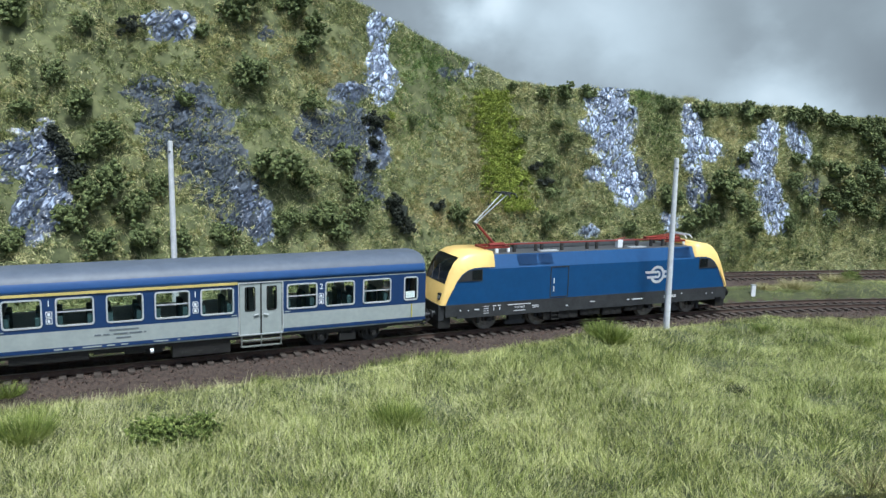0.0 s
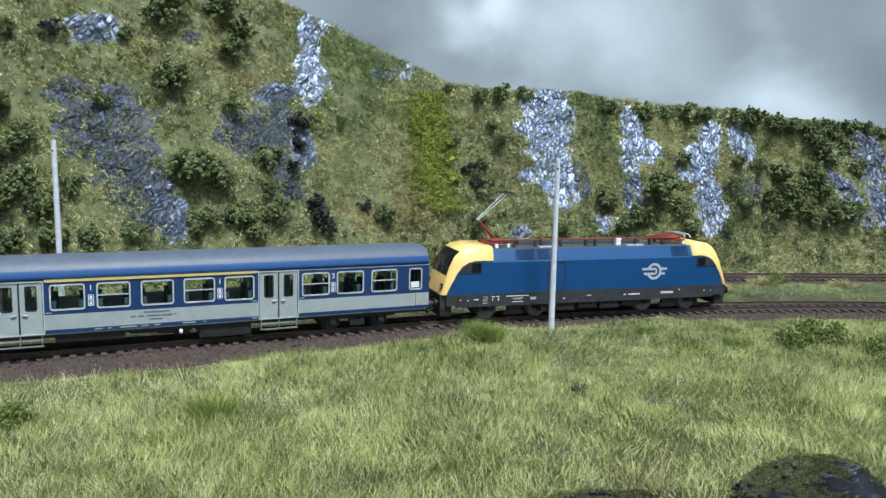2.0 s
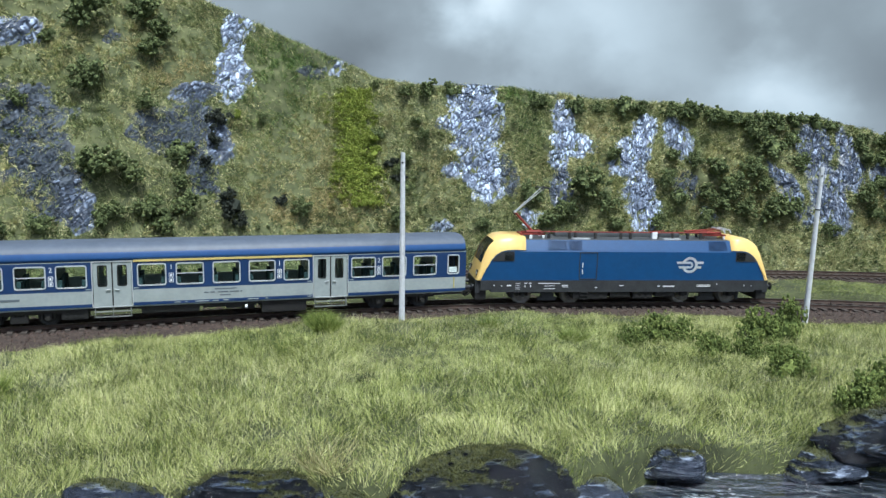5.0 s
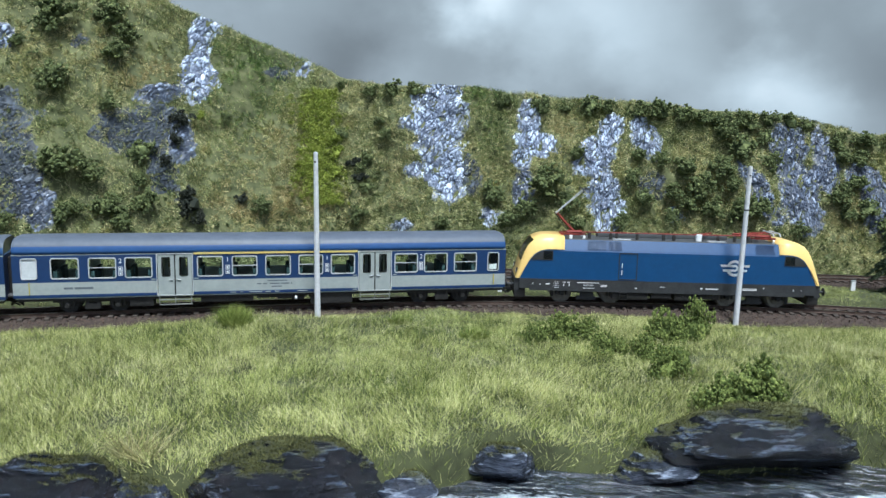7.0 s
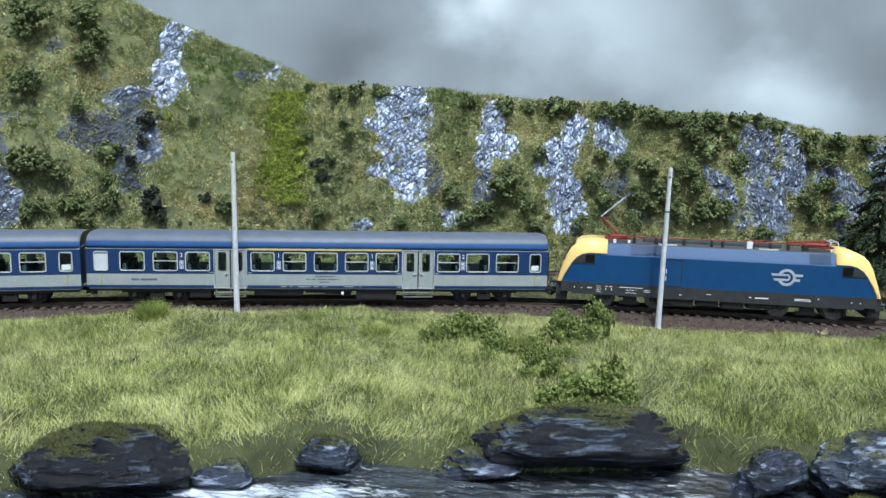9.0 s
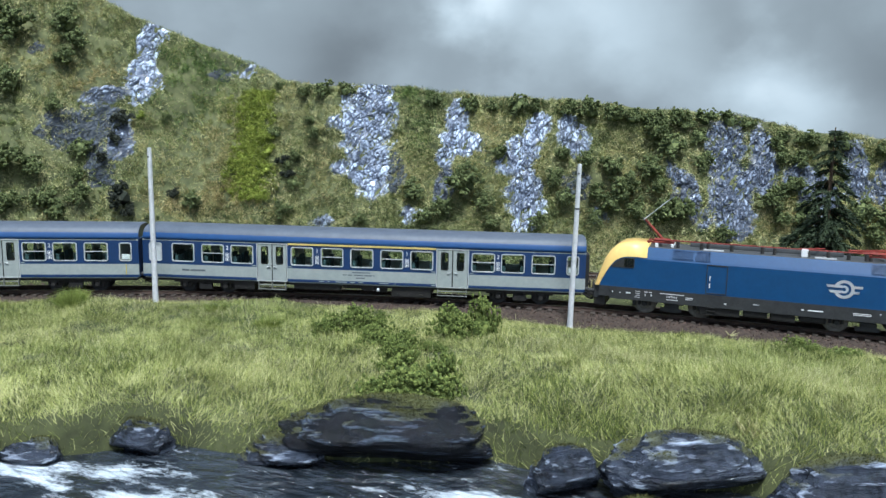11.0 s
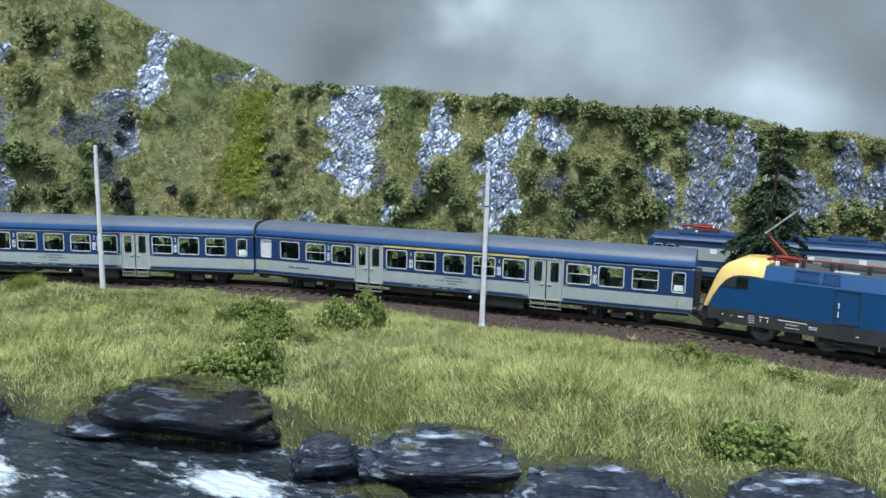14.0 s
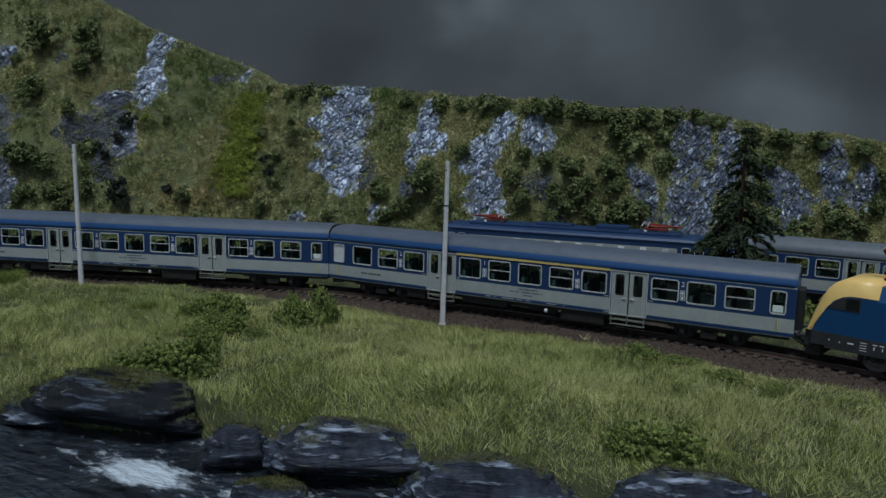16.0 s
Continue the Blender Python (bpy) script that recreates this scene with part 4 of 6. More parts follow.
def shorten_cabs(root):
    """Draw the cabs in behind the body's ends, to the true length over the buffers, and set the roof at its true height."""
    for ob in root.children_recursive:
        kind = ob.name.split(".")[0]
        for v in ob.data.vertices if kind not in ("bogie", "wheelset") else ():
            if kind == "cab_hood" and abs(v.co.x + 0.0738) < 1e-4:
                v.co.x = -0.0698
            elif kind in CAB_PARTS and abs(v.co.x) > 0.0738:
                v.co.x = math.copysign(0.0738 + (abs(v.co.x) - 0.0738) * 0.82, v.co.x)
            if v.co.z > 0.0378:
                v.co.z -= 0.16 * min(v.co.z - 0.0378, 0.0074)


EMBLEM_X = 0.0445
CAB_PARTS = {"cab_hood", "windscreen", "wiper", "driver_desk", "cab_side", "side_window_surround", "pane", "headlight", "lens", "handrail", "buffer", "coupling", "rail_guard", "frame", "lettering_bar"}


def blue_engine():
    root = thing("electric_locomotive", "modern blue electric locomotive with yellow cab hoods and a raised pantograph", "locomotive")
    W, WT = 0.0171, 0.0134
    END = 0.0738
    body = [(-W, 0.0172), (-W, 0.0365), (-W + 0.0006, 0.0378), (-WT, 0.0452), (WT, 0.0452), (W - 0.0006, 0.0378), (W, 0.0365), (W, 0.0172)]
    part("body", prism(bmesh.new(), body, -END, END, [0, 0, 0, 1, 0, 0, 0, 0]), [LOCO_BLUE, ROOF_GREY], root, "smooth blue body shell, dark roof")
    OUT = [(0.0738, 0.0472), (0.083, 0.0472), (0.0895, 0.0465), (0.0945, 0.0442), (0.0985, 0.0402), (0.1018, 0.0348), (0.1046, 0.0285), (0.1070, 0.0225), (0.1088, 0.0172)]
    INN = [(0.0738, 0.0376), (0.079, 0.0377), (0.0842, 0.0375), (0.0888, 0.0366), (0.0935, 0.0342), (0.0973, 0.0303), (0.1006, 0.0252), (0.1035, 0.0205), (0.1052, 0.0172)]
    WID = [0.0134, 0.0134, 0.0134, 0.0134, 0.0135, 0.0137, 0.0140, 0.0143, 0.0146]
    for way in (-1, 1):
        bm = bmesh.new()
        n = len(OUT)
        vo = {a: [bm.verts.new((way * x, a * w, z)) for (x, z), w in zip(OUT, WID)] for a in (-1, 1)}
        vm = {a: [bm.verts.new((way * (x * 0.8 + xi * 0.2), a * (w + 0.0022), z * 0.8 + zi * 0.2)) for (x, z), (xi, zi), w in zip(OUT, INN, WID)] for a in (-1, 1)}
        vi = {a: [bm.verts.new((way * x, a * (W + 0.0002), z)) for x, z in INN] for a in (-1, 1)}
        for k in range(n - 1):
            for a in (-1, 1):
                bm.faces.new((vo[a][k], vo[a][k + 1], vm[a][k + 1], vm[a][k]))
                bm.faces.new((vm[a][k], vm[a][k + 1], vi[a][k + 1], vi[a][k]))
            if k < 3 or k >= 6:
                bm.faces.new((vo[-1][k], vo[-1][k + 1], vo[1][k + 1], vo[1][k]))
        bm.faces.new([vo[-1][0], vm[-1][0], vi[-1][0], vi[1][0], vm[1][0], vo[1][0]])
        for f in bm.faces:
            f.smooth = True
        bmesh.ops.recalc_face_normals(bm, faces=bm.faces[:])
        hood = part("cab_hood", bm, YELLOW, root, "rounded yellow cab hood")
        bm = bmesh.new()
        gl = {a: [bm.verts.new((way * (x - 0.0004), a * (w - 0.0001), z - 0.0002)) for (x, z), w in zip(OUT[3:7], WID[3:7])] for a in (-1, 1)}
        for k in range(3):
            bm.faces.new((gl[-1][k], gl[-1][k + 1], gl[1][k + 1], gl[1][k]))
        part("windscreen", bm, CAB_GLASS, hood, "dark curved windscreen")
        bm = bmesh.new()
        for a in (-0.005, 0.004):
            rod(bm, (way * 0.1047, a, 0.0290), (way * 0.1005, a + 0.006, 0.0375), 0.00025, seg=6)
        part("wiper", bm, BLACK, hood)
        part("cab_wall", boxed(*sorted((way * 0.0742, way * 0.0750)), -0.0165, 0.0165, 0.0172, 0.0370), FRAME_GREY, root)
        bm = boxed(*sorted((way * 0.092, way * 0.099)), -0.013, 0.013, 0.0172, 0.0268, 0.001)
        part("driver_desk", bm, FRAME_GREY, root)
        for a in (-1, 1):
            bm = bmesh.new()
            pts = [(0.0738, 0.0172), (0.1052, 0.0172)] + INN[::-1][1:]
            f = bm.faces.new([bm.verts.new((way * x, a * W, z)) for x, z in pts])
            part("cab_side", bm, LOCO_BLUE, root)
            win = [(0.0782, 0.0302), (0.0968, 0.0302), (0.0925, 0.0340), (0.0882, 0.0361), (0.0835, 0.0367), (0.0782, 0.0367)]
            bm = bmesh.new()
            lo = [bm.verts.new((way * x, a * (W - 0.0002), z)) for x, z in win]
            hi = [bm.verts.new((way * x, a * (W + 0.00035), z)) for x, z in win]
            bm.faces.new(hi)
            for k in range(len(win)):
                bm.faces.new((lo[k], lo[(k + 1) % 6], hi[(k + 1) % 6], hi[k]))
            w = part("side_window_surround", bm, FRAME_GREY, root, "charcoal window surround")
            part("pane", boxed(*sorted((way * 0.0788, way * 0.0862)), *sorted((a * (W + 0.0003), a * (W + 0.0005))), 0.0308, 0.0363), CAB_GLASS, w, "dark cab side window")
            lampx = way * 0.1058
            bm = boxed(lampx - 0.0022, lampx + 0.0022, *sorted((a * 0.0108, a * 0.0142)), 0.0195, 0.0235, 0.0004)
            lamp = part("headlight", bm, BLACK, root, "dark headlight housing")
            part("lens", rod(bmesh.new(), (way * 0.1078, a * 0.0125, 0.0214), (way * 0.1083, a * 0.0125, 0.0214), 0.0011, seg=12), ALU, lamp)
            x = way * 0.1045
            part("handrail", rod(bmesh.new(), (way * 0.1062, a * (W + 0.0004), 0.0178), (way * 0.0990, a * (W + 0.0006), 0.0280), 0.0002, seg=6), YELLOW if way < 0 else FRAME_GREY, root)
        buffers(root, way * 0.1090, way)
        coupling(root, way * 0.1090, way)
        bm = boxed(*sorted((way * 0.100, way * 0.1092)), -0.0150, 0.0150, 0.0035, 0.0100, 0.001)
        part("rail_guard", bm, BLACK, root, "black rail guard under the cab")
    bm = prism(bmesh.new(), [(-W - 0.0001, 0.0092), (-W - 0.0001, 0.0172), (W + 0.0001, 0.0172), (W + 0.0001, 0.0092)], -0.0965, 0.0965)
    for way in (-1, 1):
        prism(bm, [(-W - 0.0001, 0.0104), (-W - 0.0001, 0.0172), (W + 0.0001, 0.0172), (W + 0.0001, 0.0104)], *sorted((way * 0.0966, way * 0.1052)))
        prism(bm, [(-0.0155, 0.0084), (-0.0155, 0.0170), (0.0155, 0.0170), (0.0155, 0.0084)], *sorted((way * 0.1053, way * 0.1094)))
    part("frame", bm, FRAME_GREY, root, "charcoal main frame")
    for x0, x1, z in ((-0.036, -0.012, 0.0040), (-0.010, 0.004, 0.0050), (0.006, 0.020, 0.0042), (0.022, 0.036, 0.0055)):
        for a in (-1, 1):
            bm = boxed(x0, x1, *sorted((a * 0.006, a * 0.0158)), z, 0.0093, 0.0006)
            for k in range(3):
                u = x0 + (x1 - x0) * (k + 0.6) / 3.3
                box(bm, u - 0.0014, u + 0.0014, *sorted((a * 0.0157, a * 0.0161)), z + 0.001, z + 0.0032)
            part("equipment_box", bm, BLACK, root)
    for x in (-0.0530, 0.0598):
        bogie(root, x, (-0.01724, 0.01724), 0.0066, "engine", "main")
    for a in (-1, 1):
        y = a * W
        door = part("side_door", ring_frame(-0.0330, -0.0205, 0.0178, 0.0362, 0.0005, y - a * 0.0002, a * 0.0005, 0.0004), FRAME_GREY, root, "blue side door with a dark joint")
        for z0, z1 in ((0.0215, 0.0245), (0.0262, 0.0292)):
            part("grab_handle", rod(bmesh.new(), (-0.0308, y + a * 0.0006, z0), (-0.0308, y + a * 0.0006, z1), 0.00035, seg=6), WHITE, door, "short white grab handle")
        bm = bmesh.new()
        for k in range(3):
            box(bm, -0.0315, -0.0260, *sorted((y - a * 0.001, y + a * 0.0006)), 0.0044 + k * 0.0022, 0.0048 + k * 0.0022)
        for k in (-0.0315, -0.0262):
            box(bm, k - 0.0002, k + 0.0002, *sorted((y - a * 0.001, y + a * 0.0004)), 0.0044, 0.0100)
        part("step", bm, BLACK, root)
        # grilles on the sloping shoulder
        for x0, x1 in ((-0.0540, -0.0412), (-0.0400, -0.0310), (0.0582, 0.0712)):
            bm = bmesh.new()
            lo, hi = Vector((0, a * (W - 0.0002), 0.0386)), Vector((0, a * (WT + 0.0006), 0.0447))
            out = Vector((0, a * 0.00025, 0.0001))
            for p0, p1 in ((0.0, 0.1), (0.9, 1.0)):
                q0, q1 = lo.lerp(hi, p0), lo.lerp(hi, p1)
                bm.faces.new([bm.verts.new(v) for v in (Vector((x0, q0.y, q0.z)) + out, Vector((x1, q0.y, q0.z)) + out, Vector((x1, q1.y, q1.z)) + out, Vector((x0, q1.y, q1.z)) + out)])
            for k in range(11):
                u0 = x0 + (x1 - x0) * k / 11
                u1 = u0 + (x1 - x0) / 26
                bm.faces.new([bm.verts.new(v) for v in (Vector((u0, lo.y, lo.z)) + out, Vector((u1, lo.y, lo.z)) + out, Vector((u1, hi.y, hi.z)) + out, Vector((u0, hi.y, hi.z)) + out)])
            bmesh.ops.solidify(bm, geom=bm.faces[:], thickness=0.0002)
            part("grille", bm, LOCO_BLUE, root, "blue ventilation grille")
        # winged ring emblem
        bm = bmesh.new()
        for r0, r1, t0, t1 in ((0.0038, 0.0056, -168, 168), (0.0010, 0.0024, -150, 150)):
            for k in range(24):
                a0, a1 = radians(t0 + (t1 - t0) * k / 24), radians(t0 + (t1 - t0) * (k + 1) / 24)
                bm.faces.new([bm.verts.new((EMBLEM_X + r * math.cos(q), y + a * 0.0002, 0.0278 + r * math.sin(q))) for r, q in ((r0, a0), (r1, a0), (r1, a1), (r0, a1))])
        for x0, x1, z in ((-0.0098, -0.0012, 0.0008), (-0.0082, -0.0012, -0.0024), (0.0046, 0.0098, 0.0008), (0.0042, 0.0082, -0.0024)):
            bm.faces.new([bm.verts.new((EMBLEM_X + x, y + a * 0.00022, 0.0278 + z + dz)) for x, dz in ((x0, 0.0016), (x0 + 0.0008, 0), (x1, 0), (x1, 0.0016))])
        bmesh.ops.solidify(bm, geom=bm.faces[:], thickness=0.0001)
        part("emblem", bm, WHITE, root, "white winged ring emblem")
    y = -W - 0.0001
    for u0, u1, z0, z1 in ((-0.0835, -0.0800, 0.0134, 0.0141), (-0.0765, -0.0728, 0.0151, 0.01535), (-0.0765, -0.0728, 0.0138, 0.01405), (-0.0765, -0.0728, 0.0125, 0.01275), (-0.0765, -0.0728, 0.0112, 0.01145), (-0.0702, -0.0682, 0.0150, 0.0155), (-0.0698, -0.0693, 0.0126, 0.0142), (-0.0672, -0.0652, 0.0150, 0.0155), (-0.0660, -0.0655, 0.0126, 0.0142), (-0.0605, -0.0455, 0.0150, 0.0154), (-0.0565, -0.0490, 0.0114, 0.0117), (-0.0445, -0.0402, 0.0126, 0.0130), (-0.0445, -0.0402, 0.0136, 0.0140), (-0.0215, -0.0200, 0.0120, 0.0126), (-0.0045, -0.0012, 0.0134, 0.0138), (0.0225, 0.0240, 0.0128, 0.0136), (0.0262, 0.0345, 0.0128, 0.0135), (0.0505, 0.0602, 0.0128, 0.0132), (0.0505, 0.0602, 0.0137, 0.0141), (0.0645, 0.0652, 0.0143, 0.0150), (0.0868, 0.0876, 0.0132, 0.0140), (0.0932, 0.0938, 0.0132, 0.0138), (-0.0945, -0.0938, 0.0134, 0.0142), (-0.0885, -0.0878, 0.0132, 0.0138)):
        plate("lettering_bar", WHITE, root, u0, u1, z0, z1, y)
    lettering("owner_mark", "H-START", 0.0017, WHITE, root, pose(-0.0528, y - 0.0001, 0.0134, 90, 0, 0), "white owner lettering")
    # roof gear
    bm = rod(bmesh.new(), (-0.060, -0.0065, 0.0497), (0.066, -0.0065, 0.0497), 0.00045, seg=8)
    rod(bm, (0.020, -0.004, 0.0497), (0.034, 0.004, 0.0497), 0.0004, seg=8)
    part("busbar", bm, RED, root, "red roof busbar")
    for u in (-0.052, -0.0375, -0.0335, -0.0195, -0.0015, 0.0055, 0.0245, 0.0355, 0.0465, 0.056):
        bm = bmesh.new()
        for k in range(4):
            rod(bm, (u, -0.0065, 0.0450 + k * 0.0011), (u, -0.0065, 0.0460 + k * 0.0011), 0.0013, 0.0009, 8)
        part("insulator", bm, BLACK, root, "dark ribbed insulator")
    bm = boxed(0.0205, 0.0245, -0.0075, -0.0045, 0.0452, 0.0500, 0.0005)
    part("roof_box", bm, WHITE, root, "small white roof box")
    for u0, u1 in ((-0.036, -0.024), (0.028, 0.040)):
        part("roof_plate", boxed(u0, u1, -0.0105, -0.0065, 0.0452, 0.0458, 0.0002), ALU, root, "bright roof plate")
    bm = boxed(-0.045, 0.045, 0.003, 0.0105, 0.0452, 0.0480, 0.0008)
    part("roof_cover", bm, ROOF_GREY, root)
    bm = boxed(-0.0660, -0.0640, -0.0100, -0.0085, 0.0452, 0.0478, 0.0004)
    part("horn", bm, WHITE, root, "small white horn")
    pantograph(root, -0.0630, -1, True, 0.0452)
    pantograph(root, 0.066, -1, False, 0.0452)
    shorten_cabs(root)
    return root


def old_engine():
    root = thing("electric_locomotive", "older boxy blue electric locomotive with a grey louvre band", "locomotive")
    W, L = 0.0166, 0.1085
    body = [(-W, 0.0115), (-W, 0.0385), (-W + 0.0012, 0.0402), (-W + 0.004, 0.0415), (W - 0.004, 0.0415), (W - 0.0012, 0.0402), (W, 0.0385), (W, 0.0115)]
    bm = prism(bmesh.new(), body, -L, L, [0, 0, 1, 1, 1, 0, 0, 0])
    bmesh.ops.bevel(bm, geom=[e for e in bm.edges if abs(e.verts[0].co.x) > L - 1e-4 and abs(e.verts[1].co.x) > L - 1e-4 and abs(e.verts[0].co.x - e.verts[1].co.x) < 1e-5], offset=0.0035, segments=3, affect="EDGES")
    part("body", bm, [BACK_BLUE, BACK_BLUE], root, "boxy dark blue body with rounded cab ends")
    part("roof_deck", boxed(-0.086, 0.086, -0.0105, 0.0105, 0.0412, 0.0438, 0.001), BACK_BLUE, root, "raised blue roof deck")
    for a in (-1, 1):
        y = a * W
        band = part("louvre_band", boxed(-0.084, 0.084, *sorted((y - a * 0.0002, y + a * 0.0003)), 0.0235, 0.0335), GREY_BAND, root, "light grey louvre band")
        for k in range(10):
            u = -0.078 + k * 0.0168
            part("louvre_window", boxed(u, u + 0.0048, *sorted((y + a * 0.0002, y + a * 0.0005)), 0.0292, 0.0328), WHITE if k % 3 else ALU, band, "pale louvre window")
        part("gutter", boxed(-0.1, 0.1, *sorted((y - a * 0.001, y + a * 0.0006)), 0.0378, 0.0386), BACK_BLUE, root)
        part("grey_stripe", boxed(-0.100, 0.100, *sorted((y - a * 0.0002, y + a * 0.0003)), 0.0150, 0.0185), GREY_BAND, root)
        for way in (-1, 1):
            for u in (0.0905, 0.1000):
                w = part("cab_window", ring_frame(way * u - 0.0033, way * u + 0.0033, 0.0268, 0.0345, 0.0005, y - a * 0.0001, a * 0.0005, 0.0012), ALU, root, "rounded cab side window")
                part("pane", boxed(way * u - 0.003, way * u + 0.003, *sorted((y, y + a * 0.0002)), 0.0271, 0.0342), CAB_GLASS, w)
    for way in (-1, 1):
        for a in (-0.0075, 0.0075):
            w = part("windscreen", boxed(*sorted((way * L, way * (L + 0.0004))), a - 0.0056, a + 0.0056, 0.0262, 0.0345, 0.0001), CAB_GLASS, root, "dark windscreen half")
        part("nose_band", boxed(*sorted((way * L, way * (L + 0.0003))), -0.012, 0.012, 0.0150, 0.0185), GREY_BAND, root)
        for a in (-0.0105, 0.0105):
            part("headlight", rod(bmesh.new(), (way * L, a, 0.0215), (way * (L + 0.0012), a, 0.0215), 0.0015, seg=12), ALU, root)
        buffers(root, way * L, way)
        coupling(root, way * L, way)
        bogie(root, way * 0.058, (-0.0225, 0.0, 0.0225), 0.0066, "engine", "back")
        pantograph(root, way * 0.066, way, False, 0.0432)
    part("frame", boxed(-L + 0.001, L - 0.001, -0.0155, 0.0155, 0.0085, 0.0116), FRAME_GREY, root)
    for u0, u1 in ((-0.02, -0.004), (0.004, 0.022)):
        part("equipment_box", boxed(u0, u1, -0.0145, 0.0145, 0.0035, 0.0086, 0.0006), BLACK, root)
    bm = boxed(-0.045, -0.02, -0.007, 0.007, 0.0436, 0.0468, 0.0008)
    part("roof_hatch", bm, BACK_BLUE, root)
    part("roof_hatch", boxed(0.0, 0.03, -0.006, 0.006, 0.0436, 0.0456, 0.0008), BACK_BLUE, root)
    return root


engine = blue_engine()
coach_a = coach("blue and grey passenger carriage with a yellow first class line", True, 0, "main")
coach_b = coach("blue and grey second class passenger carriage", False, 0, "main")
engine_back = old_engine()
coach_back = coach("blue passenger carriage with a grey roof behind the old locomotive", False, 0, "back", [GREY_ROOF, GREY_ROOF], True, "carriages on the back track")


# ---- rock outcrops on the hillside ----
def outcrop_mask(x, z, lobes, seed):
    """Above 0 inside the union of the lobes, with a ragged rim."""
    best = np.full(np.shape(x), -9.0)
    for cx, cz, a, b, tilt in lobes:
        v = (z - cz) / b
        u = ((x - cx) - tilt * (z - cz)) / a
        best = np.maximum(best, (1.0 - np.sqrt(u * u + v * v)) * min(1.0, math.sqrt(a * b) / 0.016))
    return best + 0.17 * waves(x, z, 0.016, seed) + 0.10 * waves(x, z, 0.006, seed + 1)


# each outcrop is a union of lobes: centre x and height, half width, half height, slant
PALE = [
    [(0.155, 0.126, 0.029, 0.036, 0.0), (0.163, 0.082, 0.019, 0.036, -0.25), (0.137, 0.080, 0.010, 0.008, 0.0)],
    [(0.240, 0.126, 0.010, 0.022, -0.1), (0.250, 0.105, 0.021, 0.013, -0.4), (0.236, 0.092, 0.011, 0.010, 0.0)],
    [(0.318, 0.115, 0.013, 0.022, 0.1), (0.304, 0.090, 0.021, 0.022, 0.0), (0.314, 0.060, 0.019, 0.033, -0.15)],
    [(0.352, 0.114, 0.015, 0.022, -0.3)],
    [(0.488, 0.108, 0.022, 0.026, 0.0), (0.494, 0.066, 0.024, 0.040, -0.1), (0.459, 0.063, 0.013, 0.034, -0.55)],
    [(0.559, 0.078, 0.020, 0.014, -0.4), (0.570, 0.060, 0.020, 0.020, -0.3), (0.600, 0.088, 0.013, 0.030, -0.1), (0.566, 0.040, 0.012, 0.012, 0.0)],
    [(-0.061, 0.199, 0.011, 0.017, 0.0), (-0.059, 0.174, 0.008, 0.020, 0.1), (-0.054, 0.152, 0.013, 0.016, 0.1)],
    [(0.023, 0.172, 0.009, 0.008, 0.0)], [(0.380, 0.039, 0.008, 0.007, 0.0)], [(0.130, 0.027, 0.013, 0.006, 0.0)], [(0.210, 0.037, 0.011, 0.008, 0.0)],
    [(0.622, 0.077, 0.011, 0.022, 0.0)],
    [(-0.274, 0.086, 0.020, 0.024, -0.3), (-0.266, 0.058, 0.018, 0.024, -0.2)],
    [(-0.210, 0.187, 0.018, 0.013, 0.0)],
    [(-0.080, 0.144, 0.015, 0.009, 0.5)], [(-0.057, 0.103, 0.008, 0.024, -0.3)], [(-0.137, 0.055, 0.012, 0.022, -0.4)], [(0.239, 0.063, 0.010, 0.022, 0.0)],
    [(0.519, 0.097, 0.012, 0.034, -0.15)],
]
DARK = [
    [(-0.187, 0.113, 0.034, 0.030, -0.3), (-0.164, 0.080, 0.026, 0.028, -0.5), (-0.217, 0.135, 0.016, 0.011, 0.0), (-0.150, 0.052, 0.020, 0.014, -0.3)],
    [(-0.094, 0.108, 0.024, 0.021, -0.2), (-0.078, 0.108, 0.018, 0.022, 0.0)],
    [(-0.062, 0.078, 0.014, 0.022, -0.3)],
    [(0.004, 0.166, 0.012, 0.008, -0.5)],
    [(0.358, 0.068, 0.014, 0.014, 0.0)],
    [(0.189, 0.074, 0.012, 0.024, -0.3)],
    [(-0.144, 0.186, 0.009, 0.007, 0.0)],
]
MID = (4, 5, 11, 12, 13, 14, 15, 16, 17, 18)


def facets(x, z, rng, long, short, turn):
    """Split faces of broken rock: how far each place is from the nearest crack, and its facet's own number and slope."""
    u, v = (x * math.cos(turn) - z * math.sin(turn)) / short, (x * math.sin(turn) + z * math.cos(turn)) / long
    u = u + 0.35 * waves(x, z, 0.012, 901, 2)
    n = max(6, int((u.max() - u.min() + 1) * (v.max() - v.min() + 1)))
    cu, cv = rng.uniform(u.min() - 0.5, u.max() + 0.5, n), rng.uniform(v.min() - 0.5, v.max() + 0.5, n)
    gap, cell = np.empty(len(x)), np.empty(len(x), int)
    for i in range(0, len(x), 4000):
        d = np.hypot(u[i:i + 4000, None] - cu, v[i:i + 4000, None] - cv)
        near = np.argpartition(d, 1, axis=1)[:, :2]
        two = np.sort(np.take_along_axis(d, near, 1), 1)
        gap[i:i + 4000], cell[i:i + 4000] = two[:, 1] - two[:, 0], d.argmin(1)
    own, tilt = rng.uniform(0, 1, n), rng.normal(0, 0.5, (n, 2))
    return gap, own[cell], tilt[cell, 0] * (u - cu[cell]) + tilt[cell, 1] * (v - cv[cell])


